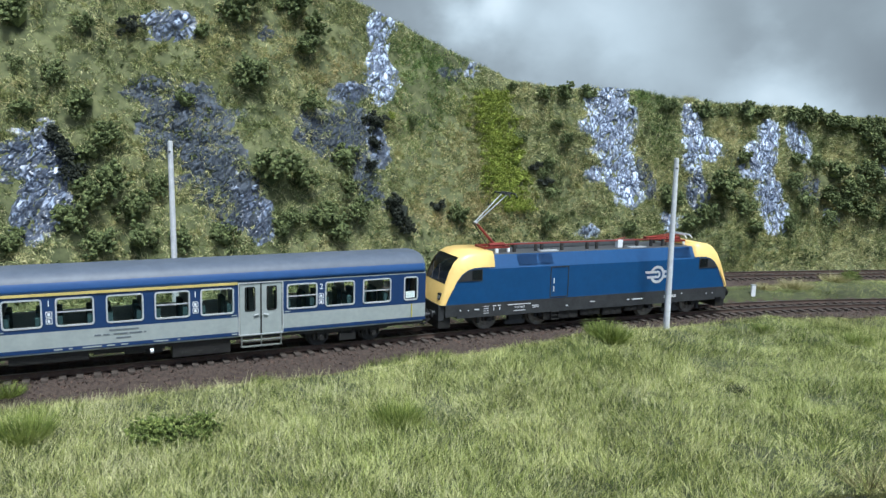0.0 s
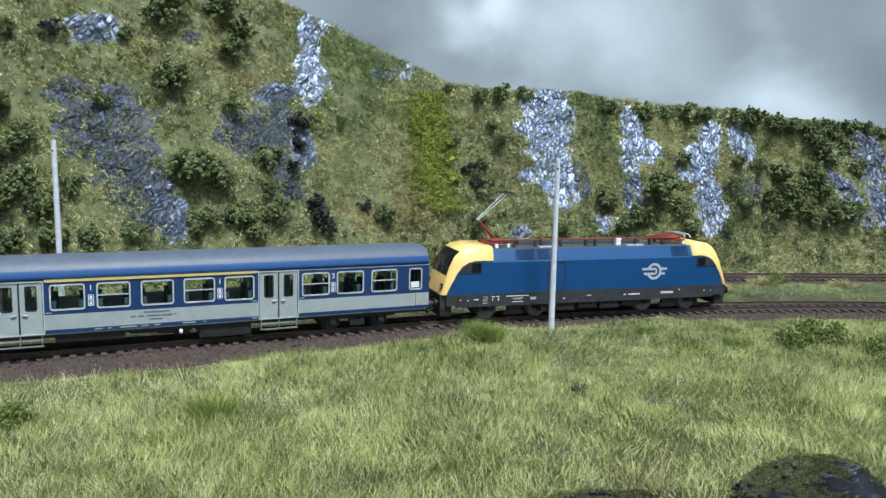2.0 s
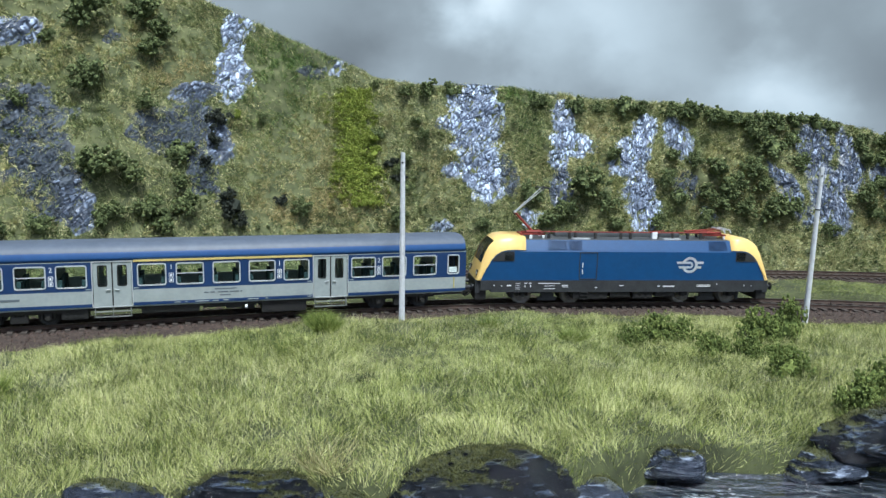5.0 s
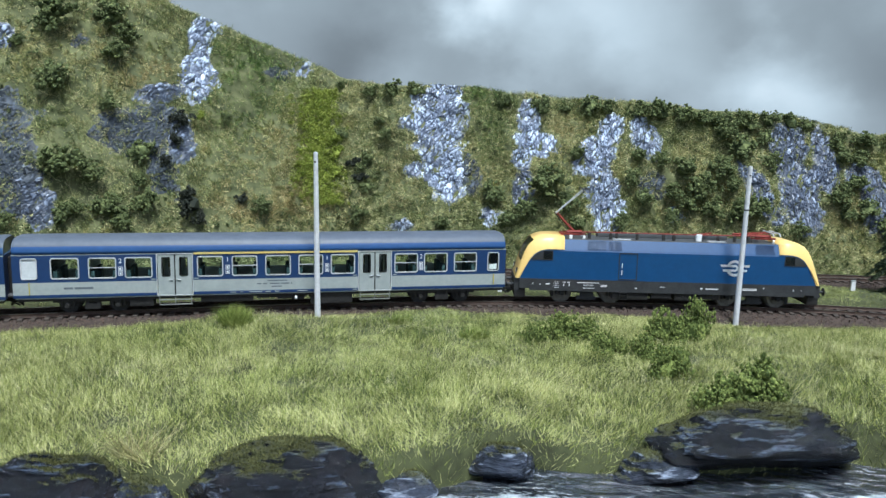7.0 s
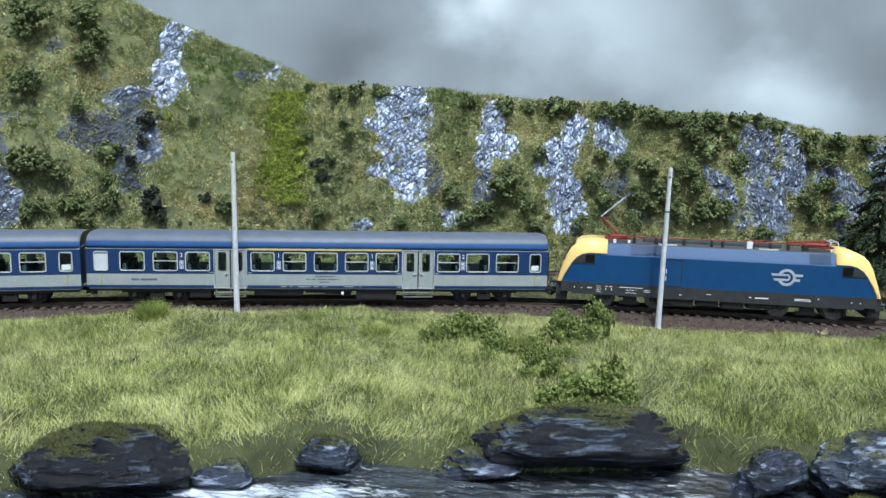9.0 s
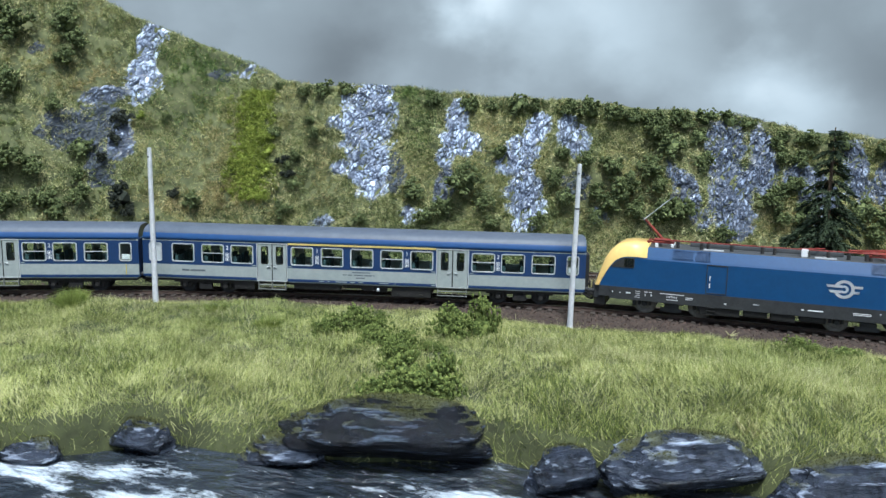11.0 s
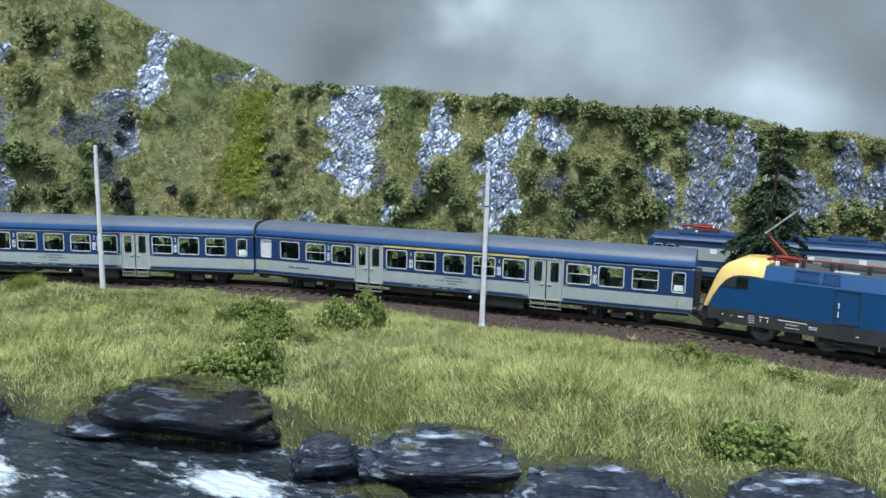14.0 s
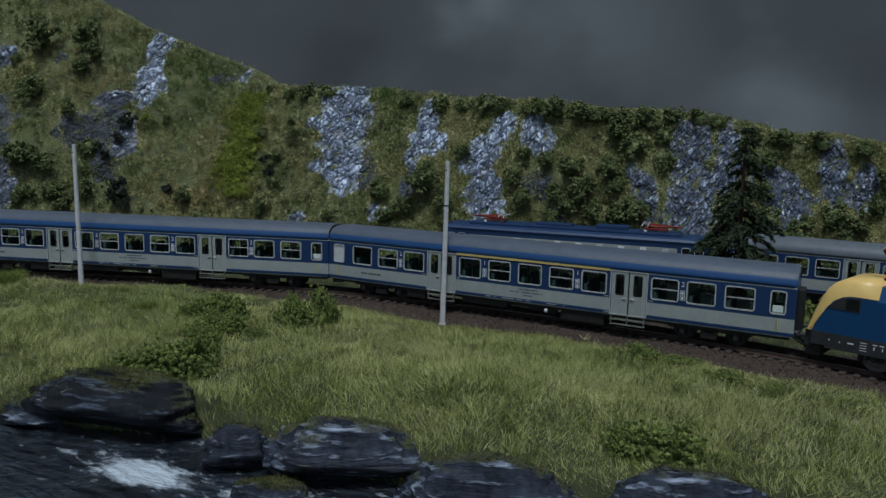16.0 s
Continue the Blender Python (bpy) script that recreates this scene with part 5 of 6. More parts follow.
def outcrop(lobes, mat, seed, amp, label):
    x0, x1 = min(c - a * 1.4 - abs(t) * b for c, _, a, b, t in lobes), max(c + a * 1.4 + abs(t) * b for c, _, a, b, t in lobes)
    z0, z1 = min(c - 1.4 * b for _, c, a, b, t in lobes), max(c + 1.4 * b for _, c, a, b, t in lobes)
    n, m = int((x1 - x0) / 0.0008) + 2, int((z1 - z0) / 0.0009) + 2
    gx, gz = (q.ravel() for q in np.meshgrid(np.linspace(x0, x1, n), np.linspace(z0, z1, m)))
    rng = np.random.default_rng(seed)
    gx, gz = gx + rng.uniform(-0.0002, 0.0002, gx.shape), gz + rng.uniform(-0.0002, 0.0002, gz.shape)
    mask = np.clip(outcrop_mask(gx, gz, lobes, seed) * 3.0, -0.6, 1.0)
    turn = rng.uniform(0.35, 0.6)
    gap1, own1, slope1 = facets(gx, gz, rng, 0.0110, 0.0042, turn)
    gap2, own2, slope2 = facets(gx, gz, rng, 0.0062, 0.0021, -turn * rng.uniform(0.4, 1.0))
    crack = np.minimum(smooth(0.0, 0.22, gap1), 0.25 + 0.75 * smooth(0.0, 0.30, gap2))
    # tone by relief: cracks painted in shade, facets painted with highlight
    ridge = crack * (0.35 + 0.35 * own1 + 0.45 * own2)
    out = 0.0012 * mask + amp * np.clip(mask, 0, 1) * (0.45 * (own1 - 0.5) + 0.5 * slope1 + 0.28 * slope2 + 0.6 * crack - 0.35)
    lean = np.interp(lobes[0][0], LEAN_X, LEAN_Y)
    k = 1 / math.sqrt(1 + lean * lean)
    zz = np.minimum(gz, crest(gx) + 0.001)
    verts = np.stack([gx, face_y(gx, zz) - out * k, zz + out * lean * k], -1)
    keep = (mask > -0.55).reshape(m, n)
    j, i = np.nonzero(keep[:-1, :-1] | keep[1:, 1:])
    q = j * n + i
    faces = np.concatenate([np.stack([q, q + 1, q + n + 1], 1), np.stack([q, q + n + 1, q + n], 1)])
    used, faces = np.unique(faces, return_inverse=True)
    me = mesh_of("rock_outcrop", verts[used].tolist(), faces.reshape(-1, 3).tolist(), mat)
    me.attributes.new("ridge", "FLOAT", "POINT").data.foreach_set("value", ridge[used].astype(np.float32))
    return tagged(new("rock_outcrop", me), label, "rock")


def drybrush_and_shade(m, tone, lo, hi):
    """Pale dry-brush on the ridges; highlights and crack shade are in the colour."""
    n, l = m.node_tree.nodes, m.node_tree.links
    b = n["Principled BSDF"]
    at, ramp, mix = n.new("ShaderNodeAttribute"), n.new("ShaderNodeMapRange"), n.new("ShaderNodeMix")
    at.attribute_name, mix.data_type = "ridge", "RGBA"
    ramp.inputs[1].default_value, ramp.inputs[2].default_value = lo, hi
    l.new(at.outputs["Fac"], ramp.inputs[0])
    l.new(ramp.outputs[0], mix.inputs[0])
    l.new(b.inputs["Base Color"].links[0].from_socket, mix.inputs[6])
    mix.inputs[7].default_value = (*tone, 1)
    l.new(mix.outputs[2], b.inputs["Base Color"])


drybrush_and_shade(CLIFF, (0.66, 0.76, 0.96), 0.35, 0.95)
drybrush_and_shade(CLIFF_DARK, (0.09, 0.112, 0.15), 0.5, 1.1)
drybrush_and_shade(CLIFF_MID, (0.34, 0.41, 0.56), 0.5, 1.1)
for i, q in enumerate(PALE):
    outcrop(q, CLIFF_MID if i in MID else CLIFF, 200 + 5 * i, 0.0030, "crumpled blue-grey rock outcrop with white drybrushed ridges and shade-painted cracks")
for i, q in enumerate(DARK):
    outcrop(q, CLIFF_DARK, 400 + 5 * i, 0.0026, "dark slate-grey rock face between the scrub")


# ---- foliage ----
def leaf_cloud(rng, centres, radii, each, leaf, flat=1.0):
    """Small leaves scattered on the skins of many small lumps."""
    c = np.repeat(np.asarray(centres, float), each, 0)
    r = np.repeat(np.asarray(radii, float), each)[:, None]
    d = rng.normal(size=c.shape)
    d /= np.linalg.norm(d, axis=1)[:, None]
    p = c + d * r * rng.uniform(0.55, 1.08, (len(c), 1)) * np.array([1, 1, flat])
    a = rng.normal(size=c.shape)
    a /= np.linalg.norm(a, axis=1)[:, None]
    b = np.cross(a, d + 0.4 * rng.normal(size=c.shape))
    b /= np.linalg.norm(b, axis=1)[:, None] + 1e-9
    s = leaf * rng.uniform(0.6, 1.4, (len(c), 1))
    return np.stack([p - a * s, p + b * s * 0.7, p + a * s, p - b * s * 0.7], 1).reshape(-1, 3)


BALL = bmesh.new()
bmesh.ops.create_icosphere(BALL, subdivisions=1, radius=1.0)
BALL_V, BALL_F = np.array([v.co for v in BALL.verts]), np.array([[v.index for v in f.verts] for f in BALL.faces])
BALL.free()


def shrub_mesh(seed, mat, lumps=130, each=9, wide=1.0, tall=0.9, leaf=0.04):
    """Torn foam turf: many small crumbs gathered in branches, with gaps and an uneven outline."""
    rng = np.random.default_rng(seed)
    arms = max(7, lumps // 15)
    a, e = rng.uniform(0, 2 * np.pi, arms), rng.uniform(0.0, 1.4, arms)
    r = rng.uniform(0.45, 0.78, arms)
    heads = np.stack([wide * r * np.cos(a) * np.cos(e), wide * r * np.sin(a) * np.cos(e), tall * r * np.sin(e) + 0.05], 1)
    d = rng.normal(size=(lumps, 3))
    d /= np.linalg.norm(d, axis=1)[:, None]
    c = heads[rng.integers(0, arms, lumps)] + d * rng.uniform(0.12, 0.34, (lumps, 1))
    c[:, 2] = np.abs(c[:, 2])
    size = rng.uniform(0.045, 0.11, lumps) * (130 / lumps) ** 0.4
    tris = [c[k] + (BALL_V * size[k] * rng.uniform(0.55, 1.4, (len(BALL_V), 1)))[BALL_F] for k in range(lumps)]
    leaves = leaf_cloud(rng, c, size * 1.1, each, leaf).reshape(-1, 4, 3)
    tris = [np.concatenate(tris), leaves[:, [0, 1, 2]], leaves[:, [0, 2, 3]]]
    core = np.array([0, 0, 0.12]) + (BALL_V * 0.42 * rng.uniform(0.7, 1.2, (len(BALL_V), 1)))[BALL_F]
    return fast_triangles("shrub", np.concatenate(tris + [core]).reshape(-1, 3), mat)


SHRUBS = {kind: [shrub_mesh(seed + k, mat) for k in range(5)] for kind, mat, seed in (("olive", SHRUB, 70), ("fresh", BRIGHT_SHRUB, 80), ("dark", DARK_SHRUB, 90))}
WORDS = {"olive": "dense olive-green foam shrub on the hillside", "fresh": "fresh yellow-green creeper shrub on the hillside", "dark": "nearly black scraggy shrub on the hillside"}
HILL_SHRUBS = {
    "crest": ("olive", [(0.217, 0.145, 12), (0.252, 0.144, 15), (0.111, 0.156, 13), (0.132, 0.156, 12), (0.092, 0.153, 9), (0.298, 0.142, 14), (0.273, 0.143, 11), (0.314, 0.141, 10), (0.344, 0.142, 13), (0.366, 0.142, 15), (0.388, 0.139, 15), (0.404, 0.135, 13), (0.425, 0.134, 13), (0.446, 0.134, 13), (0.468, 0.135, 13), (0.489, 0.134, 13), (0.505, 0.131, 10), (0.538, 0.120, 10), (0.555, 0.119, 12), (0.441, 0.106, 15), (0.425, 0.119, 13), (0.464, 0.115, 10), (0.452, 0.127, 9), (0.587, 0.115, 13), (0.561, 0.117, 12), (0.619, 0.110, 12), (0.532, 0.111, 9), (0.66, 0.104, 12)]),
    "middle": ("olive", [(0.262, 0.068, 23), (0.210, 0.059, 15), (0.245, 0.045, 12), (0.228, 0.034, 13), (0.388, 0.084, 16), (0.404, 0.068, 15), (0.378, 0.062, 13), (0.394, 0.052, 13), (0.367, 0.091, 11), (0.440, 0.046, 15), (0.096, 0.088, 8), (0.089, 0.078, 6), (0.097, 0.062, 9), (0.090, 0.037, 10), (0.111, 0.110, 8), (0.104, 0.123, 7), (0.069, 0.109, 9), (0.061, 0.158, 8), (0.450, 0.051, 16), (0.433, 0.070, 12), (0.377, 0.040, 10), (0.621, 0.046, 11), (0.584, 0.049, 9), (0.536, 0.047, 11), (0.33, 0.035, 10), (0.29, 0.032, 11), (0.49, 0.033, 10), (0.17, 0.032, 9)]),
    "creeper": ("fresh", [(0.064, 0.106, 8), (0.066, 0.092, 8), (-0.046, 0.124, 6), (0.068, 0.074, 8)]),
    "west": ("olive", [(-0.166, 0.207, 21), (-0.124, 0.212, 17), (-0.110, 0.195, 14), (-0.112, 0.176, 12), (-0.146, 0.152, 18), (-0.106, 0.134, 12), (-0.188, 0.183, 9), (-0.124, 0.082, 22), (-0.106, 0.075, 14), (-0.078, 0.092, 13), (-0.065, 0.051, 12), (-0.030, 0.122, 6), (0.014, 0.044, 11), (-0.092, 0.047, 15), (-0.115, 0.044, 13), (-0.080, 0.038, 13)]),
    "thicket": ("olive", [(-0.302, 0.185, 17), (-0.252, 0.127, 13), (-0.234, 0.102, 13), (-0.242, 0.092, 11), (-0.226, 0.077, 15), (-0.233, 0.063, 16), (-0.209, 0.055, 15), (-0.243, 0.049, 14), (-0.203, 0.037, 15), (-0.224, 0.034, 14), (-0.273, 0.146, 11), (-0.297, 0.150, 7), (-0.261, 0.182, 10), (-0.273, 0.035, 12), (-0.176, 0.036, 11), (-0.110, 0.047, 10), (-0.074, 0.068, 9), (-0.152, 0.036, 11), (-0.284, 0.121, 9), (-0.20, 0.07, 10), (-0.19, 0.13, 9)]),
    "east": ("olive", [(0.535, 0.098, 12), (0.548, 0.075, 13), (0.530, 0.062, 14), (0.556, 0.052, 13), (0.575, 0.040, 14), (0.605, 0.055, 14), (0.632, 0.062, 13), (0.640, 0.085, 14), (0.655, 0.045, 15), (0.612, 0.036, 13), (0.470, 0.092, 11), (0.425, 0.085, 13), (0.415, 0.050, 13), (0.352, 0.058, 11), (0.338, 0.075, 10), (0.345, 0.095, 10), (0.288, 0.095, 11), (0.280, 0.052, 12), (0.668, 0.075, 14), (0.552, 0.098, 11)]),
    "gloom": ("dark", [(-0.036, 0.048, 17), (-0.059, 0.121, 13), (-0.058, 0.102, 9), (-0.059, 0.084, 8), (-0.028, 0.036, 9), (-0.232, 0.184, 10), (-0.258, 0.092, 12), (-0.248, 0.077, 11), (-0.265, 0.103, 9), (0.082, 0.083, 7), (0.09, 0.07, 7), (-0.005, 0.05, 8)]),
}


def hill_shrubs():
    rng = random.Random(8)
    for region, (kind, places) in HILL_SHRUBS.items():
        for x, z, r in places:
            c = float(crest(np.array([x]))[0])
            z = min(z, c)
            y = float(face_y(np.array([x]), np.array([z]))[0])
            ob = new("shrub", rng.choice(SHRUBS[kind]))
            r *= 0.00115
            tip = 10 if z > c - 0.006 else 48
            ob.matrix_world = pose(x, y - 0.30 * r, z - (0.42 if tip == 10 else 0.1) * r, tip, 0, 0) @ Matrix.Rotation(rng.uniform(0, 6.28), 4, "Z") @ Matrix.Diagonal((r * rng.uniform(0.9, 1.15), r * rng.uniform(0.85, 1.1), r * rng.uniform(0.8, 1.0), 1))
            tagged(ob, WORDS[kind], "shrub", "shrubs on the hillside")


hill_shrubs()


def blades(base, way, length, width, rng, mat, name):
    """Loose tapering fibres standing on base, pointing along way."""
    side = np.cross(way, rng.normal(size=way.shape))
    side /= np.linalg.norm(side, axis=1)[:, None] + 1e-9
    w = (width * rng.uniform(0.7, 1.3, len(base)))[:, None] / 2
    return fast_triangles(name, np.stack([base - side * w, base + side * w, base + way * length[:, None]], 1).reshape(-1, 3), mat)


def hill_fibres(count):
    rng = np.random.default_rng(41)
    tufts = count // 40
    tx, tz = rng.uniform(-0.36, 0.74, tufts), rng.uniform(0, 1, tufts)
    pick = rng.integers(0, tufts, count)
    ang, rad = rng.uniform(0, 2 * np.pi, count), np.sqrt(rng.uniform(0, 1, count))
    spread = rng.uniform(0.0012, 0.0034, tufts)[pick] * rad
    x = tx[pick] + spread * np.cos(ang)
    z = tz[pick] * (crest(x) + 0.012) - 0.008 + spread * np.sin(ang)
    keep = np.ones(count, bool)
    for i, q in enumerate(PALE):
        keep &= outcrop_mask(x, z, q, 200 + 5 * i) < 0.22 * rng.uniform(0, 1, count) ** 2 + 0.5 * (rng.uniform(size=count) < 0.04)
    for i, q in enumerate(DARK):
        keep &= (outcrop_mask(x, z, q, 400 + 5 * i) < 0.55 * rng.uniform(0, 1, count)) | (rng.uniform(size=count) < np.where(waves(x, z, 0.018, 47) > 0.1, 0.75, 0.2))
    bare = waves(x, z, 0.035, 44) < -0.85
    keep &= ~bare | (rng.uniform(size=count) < 0.25)
    x, z, ang, rad = x[keep], z[keep], ang[keep], rad[keep]
    over = np.clip(z - crest(x), 0, None)
    z = z - over
    y = face_y(x, z) + over * 2
    n = len(x)
    lean = np.interp(x, LEAN_X, LEAN_Y)
    way = np.stack([0.9 * rad * np.cos(ang) + rng.normal(0, 0.35, n), -0.35 + rng.normal(0, 0.25, n), 0.9 * rad * np.sin(ang) + rng.normal(0.1, 0.35, n)], 1)
    way /= np.linalg.norm(way, axis=1)[:, None]
    base = np.stack([x, y - 0.0004, z], 1)
    length = rng.uniform(0.0022, 0.0058, n) * (1 + 0.35 * waves(x, z, 0.03, 45))
    dice, near = rng.uniform(0, 1, n), lambda spots: sum(w * np.exp(-((x - a) / ra) ** 2 - ((z - c) / rc) ** 2) for a, c, ra, rc, w in spots)
    straw = dice < near(STRAW_SPOTS) + 0.12 * waves(x, z, 0.02, 46)
    green = ~straw & (dice < near(GREEN_SPOTS))
    for pick, mat, label in ((~straw & ~green, HILL_GRASS, "short olive grass fibres on the hillside"), (straw, HILL_STRAW, "dry straw-coloured grass on the hillside"), (green, HILL_GREEN, "short fresh green grass on the hillside")):
        tagged(new("hillside_grass", blades(base[pick], way[pick], length[pick], 0.00042, rng, mat, "hillside_grass")), label, "grass", kind="stuff")


STRAW_SPOTS = [(0.052, 0.050, 0.030, 0.018, 0.8), (-0.002, 0.042, 0.032, 0.014, 0.7), (-0.089, 0.160, 0.022, 0.015, 0.8), (0.020, 0.085, 0.030, 0.030, 0.35), (-0.145, 0.185, 0.04, 0.03, 0.25), (0.39, 0.05, 0.05, 0.03, 0.25), (0.275, 0.118, 0.015, 0.012, 0.5), (0.12, 0.075, 0.014, 0.03, 0.35), (0.54, 0.05, 0.03, 0.03, 0.35)]
GREEN_SPOTS = [(-0.019, 0.172, 0.034, 0.028, 0.9), (-0.022, 0.128, 0.028, 0.036, 0.5), (0.19, 0.152, 0.02, 0.01, 0.8), (0.205, 0.115, 0.016, 0.03, 0.35)]


hill_fibres(600000)


def hill_scrub(count):
    """Crumbs of low scrub all over the slope, too many to count."""
    rng = np.random.default_rng(51)
    x, f = rng.uniform(-0.34, 0.70, count), rng.uniform(0, 1, count) ** 1.15
    z = f * crest(x)
    ok = (waves(x, z, 0.05, 52) > -0.15 + 0.8 * smooth(-0.20, -0.08, x)) | (z < 0.045)
    ok &= np.hypot((x + 0.005) / 0.055, (z - 0.12) / 0.08) > 1
    for i, q in enumerate(PALE):
        ok &= outcrop_mask(x, z, q, 200 + 5 * i) < 0.05
    x, z = x[ok], z[ok]
    c = np.stack([x, face_y(x, z) - 0.001, z], 1)
    me = fast_triangles("low_scrub", leaf_cloud(rng, c, rng.uniform(0.0012, 0.0042, len(c)), 40, 0.00075), SHRUB, 4)
    return tagged(new("low_scrub", me), "crumbs of low olive scrub over the slope", "scrub", kind="stuff")


hill_scrub(2600)


def creeper():
    """A mat of small bright leaves hanging down the slope."""
    rng = np.random.default_rng(57)
    n = 1150
    z = rng.uniform(0.047, 0.152, n)
    x = np.interp(z, [0.047, 0.098, 0.152], [0.064, 0.049, 0.039]) + np.clip(rng.normal(0, 0.0095, n), -0.026, 0.026) + 0.004 * waves(z, 0 * z, 0.02, 58)
    r = 0.0012 + 0.0032 * rng.uniform(0, 1, n) ** 2
    c = np.stack([x, face_y(x, z) - 0.6 * r - 0.0015 * (1 + waves(x, z, 0.012, 59)), z], 1)
    ob = new("creeper", fast_triangles("creeper", leaf_cloud(rng, c, r, 44, 0.00062), BRIGHT_SHRUB, 4))
    return tagged(ob, "fresh yellow-green creeper hanging in a strip down the hillside", "creeper", kind="stuff")


creeper()


# ---- meadow ----
def meadow(count):
    rng = np.random.default_rng(61)
    x, y = rng.uniform(-0.40, 0.86, count), rng.uniform(0.13, 0.78, count)
    ok = (y > bank(x) - 0.013 - 0.009 * rng.uniform(0, 1, count) ** 2) & (y < np.interp(x, FOOT_X, FOOT_Y))
    x, y = x[ok], y[ok]
    o, s = offset(MAIN, x, y)
    ob, _ = offset(BACK, x, y)
    fray = 0.006 * rng.uniform(-1, 1, len(x)) + 0.004 * waves(x, y, 0.02, 62)
    front = o > grass_limit(s) + fray
    between = (o < -0.030 + fray) & (np.abs(ob) > 0.030 - fray)
    between &= rng.uniform(size=len(x)) < np.where(waves(x, y, 0.05, 63) > -0.3, 0.75, 0.2)
    keep = front | between
    x, y, front = x[keep], y[keep], front[keep]
    n = len(x)
    z = ground_height(x, y)
    patch = waves(x, y, 0.045, 64)
    lean = rng.normal(0, 0.65, (n, 2)) + 0.55 * np.stack([waves(x, y, 0.014, 71), waves(x, y, 0.014, 72)], 1) + np.stack([0.25 * waves(x, y, 0.06, 65), 0.25 * waves(x, y, 0.06, 66) - 0.1], 1)
    way = np.stack([lean[:, 0], lean[:, 1], np.ones(n)], 1)
    way /= np.linalg.norm(way, axis=1)[:, None]
    length = rng.uniform(0.0024, 0.0054, n) * (1 + 0.35 * patch + 0.35 * waves(x, y, 0.011, 69)) * np.where(front, 1, 0.8) * np.interp(offset(MAIN, x, y)[0], [0.03, 0.08], [0.75, 1.1])
    return tagged(new("meadow_grass", blades(np.stack([x, y, z - 0.0004], 1), way, length, 0.00022, rng, GRASS, "meadow_grass")), "long yellow-green meadow grass fibres on the bank", "grass", kind="stuff")


meadow(1750000)

WISP_SPOTS = [(-0.10, 0.22, 0.14, 0.06, 0.9), (-0.12, 0.31, 0.10, 0.04, 0.5), (0.45, 0.435, 0.10, 0.018, 0.9), (0.52, 0.45, 0.05, 0.04, 0.5), (0.10, 0.33, 0.10, 0.05, 0.25), (0.62, 0.44, 0.06, 0.04, 0.5), (0.10, 0.43, 0.15, 0.010, 0.4), (0.30, 0.36, 0.12, 0.03, 0.2)]


def wisps(count):
    """Long pale hairs standing over the meadow in drifts."""
    rng = np.random.default_rng(67)
    x, y = rng.uniform(-0.34, 0.80, count), rng.uniform(0.15, 0.56, count)
    o, s = offset(MAIN, x, y)
    chance = 0.03 + sum(w * np.exp(-((x - a) / ra) ** 2 - ((y - c) / rc) ** 2) for a, c, ra, rc, w in WISP_SPOTS)
    ok = (y > bank(x) + 0.004) & (o > grass_limit(s) + 0.004) & (rng.uniform(size=count) < chance * (1 + 0.5 * waves(x, y, 0.03, 68)))
    x, y = x[ok], y[ok]
    n = len(x)
    way = np.stack([rng.normal(0.15, 0.5, n), rng.normal(0, 0.5, n), np.ones(n)], 1)
    way /= np.linalg.norm(way, axis=1)[:, None]
    me = blades(np.stack([x, y, ground_height(x, y)], 1), way, rng.uniform(0.0040, 0.0075, n), 0.00016, rng, WISP, "meadow_wisps")
    return tagged(new("meadow_wisps", me), "long pale straw hairs over the meadow grass", "grass", kind="stuff")


wisps(400000)


def tuft(x, y, r, h, count, mat, label, seed, lean=0.5):
    rng = np.random.default_rng(seed)
    a, q = rng.uniform(0, 2 * np.pi, count), np.sqrt(rng.uniform(0, 1, count))
    p = np.stack([q * r * 0.55 * np.cos(a), q * r * 0.55 * np.sin(a), np.zeros(count)], 1)
    way = np.stack([lean * 1.6 * q * np.cos(a) + rng.normal(0, 0.5, count), lean * 1.6 * q * np.sin(a) + rng.normal(0, 0.5, count), np.ones(count)], 1)
    way /= np.linalg.norm(way, axis=1)[:, None]
    ob = new("grass_tuft", blades(p, way, h * rng.uniform(0.55, 1.05, count), 0.00032, rng, mat, "grass_tuft"))
    ob.location = (x, y, float(ground_height(x, y)[0]) - 0.0005)
    return tagged(ob, label, "grass tuft", "grass tufts in the meadow")


for i, (x, y, r, h, n) in enumerate(((-0.016, 0.285, 0.013, 0.012, 900), (-0.149, 0.262, 0.012, 0.014, 900), (0.096, 0.416, 0.012, 0.013, 900), (0.090, 0.425, 0.010, 0.011, 600), (-0.083, 0.350, 0.006, 0.009, 300))):
    tuft(x, y, r, h, n, TUFT, "bushy bright green tuft in the meadow", 700 + i)
for i, (x, y, r, h, n) in enumerate(((-0.030, 0.380, 0.013, 0.008, 800), (-0.015, 0.388, 0.013, 0.009, 900), (-0.002, 0.396, 0.011, 0.008, 700), (-0.185, 0.315, 0.008, 0.008, 400), (0.19, 0.44, 0.009, 0.008, 500), (0.237, 0.425, 0.010, 0.009, 600))):
    tuft(x, y, r, h, n, TUFT, "low spreading green tuft beside the ballast", 720 + i, 0.9)
for i, (x, y, r, h, n) in enumerate(((0.285, 0.610, 0.018, 0.011, 700), (0.33, 0.635, 0.016, 0.010, 600), (0.255, 0.597, 0.012, 0.008, 400), (0.40, 0.640, 0.016, 0.009, 500))):
    tuft(x, y, r, h, n, STRAW, "straw-coloured tuft between the tracks", 740 + i, 0.8)
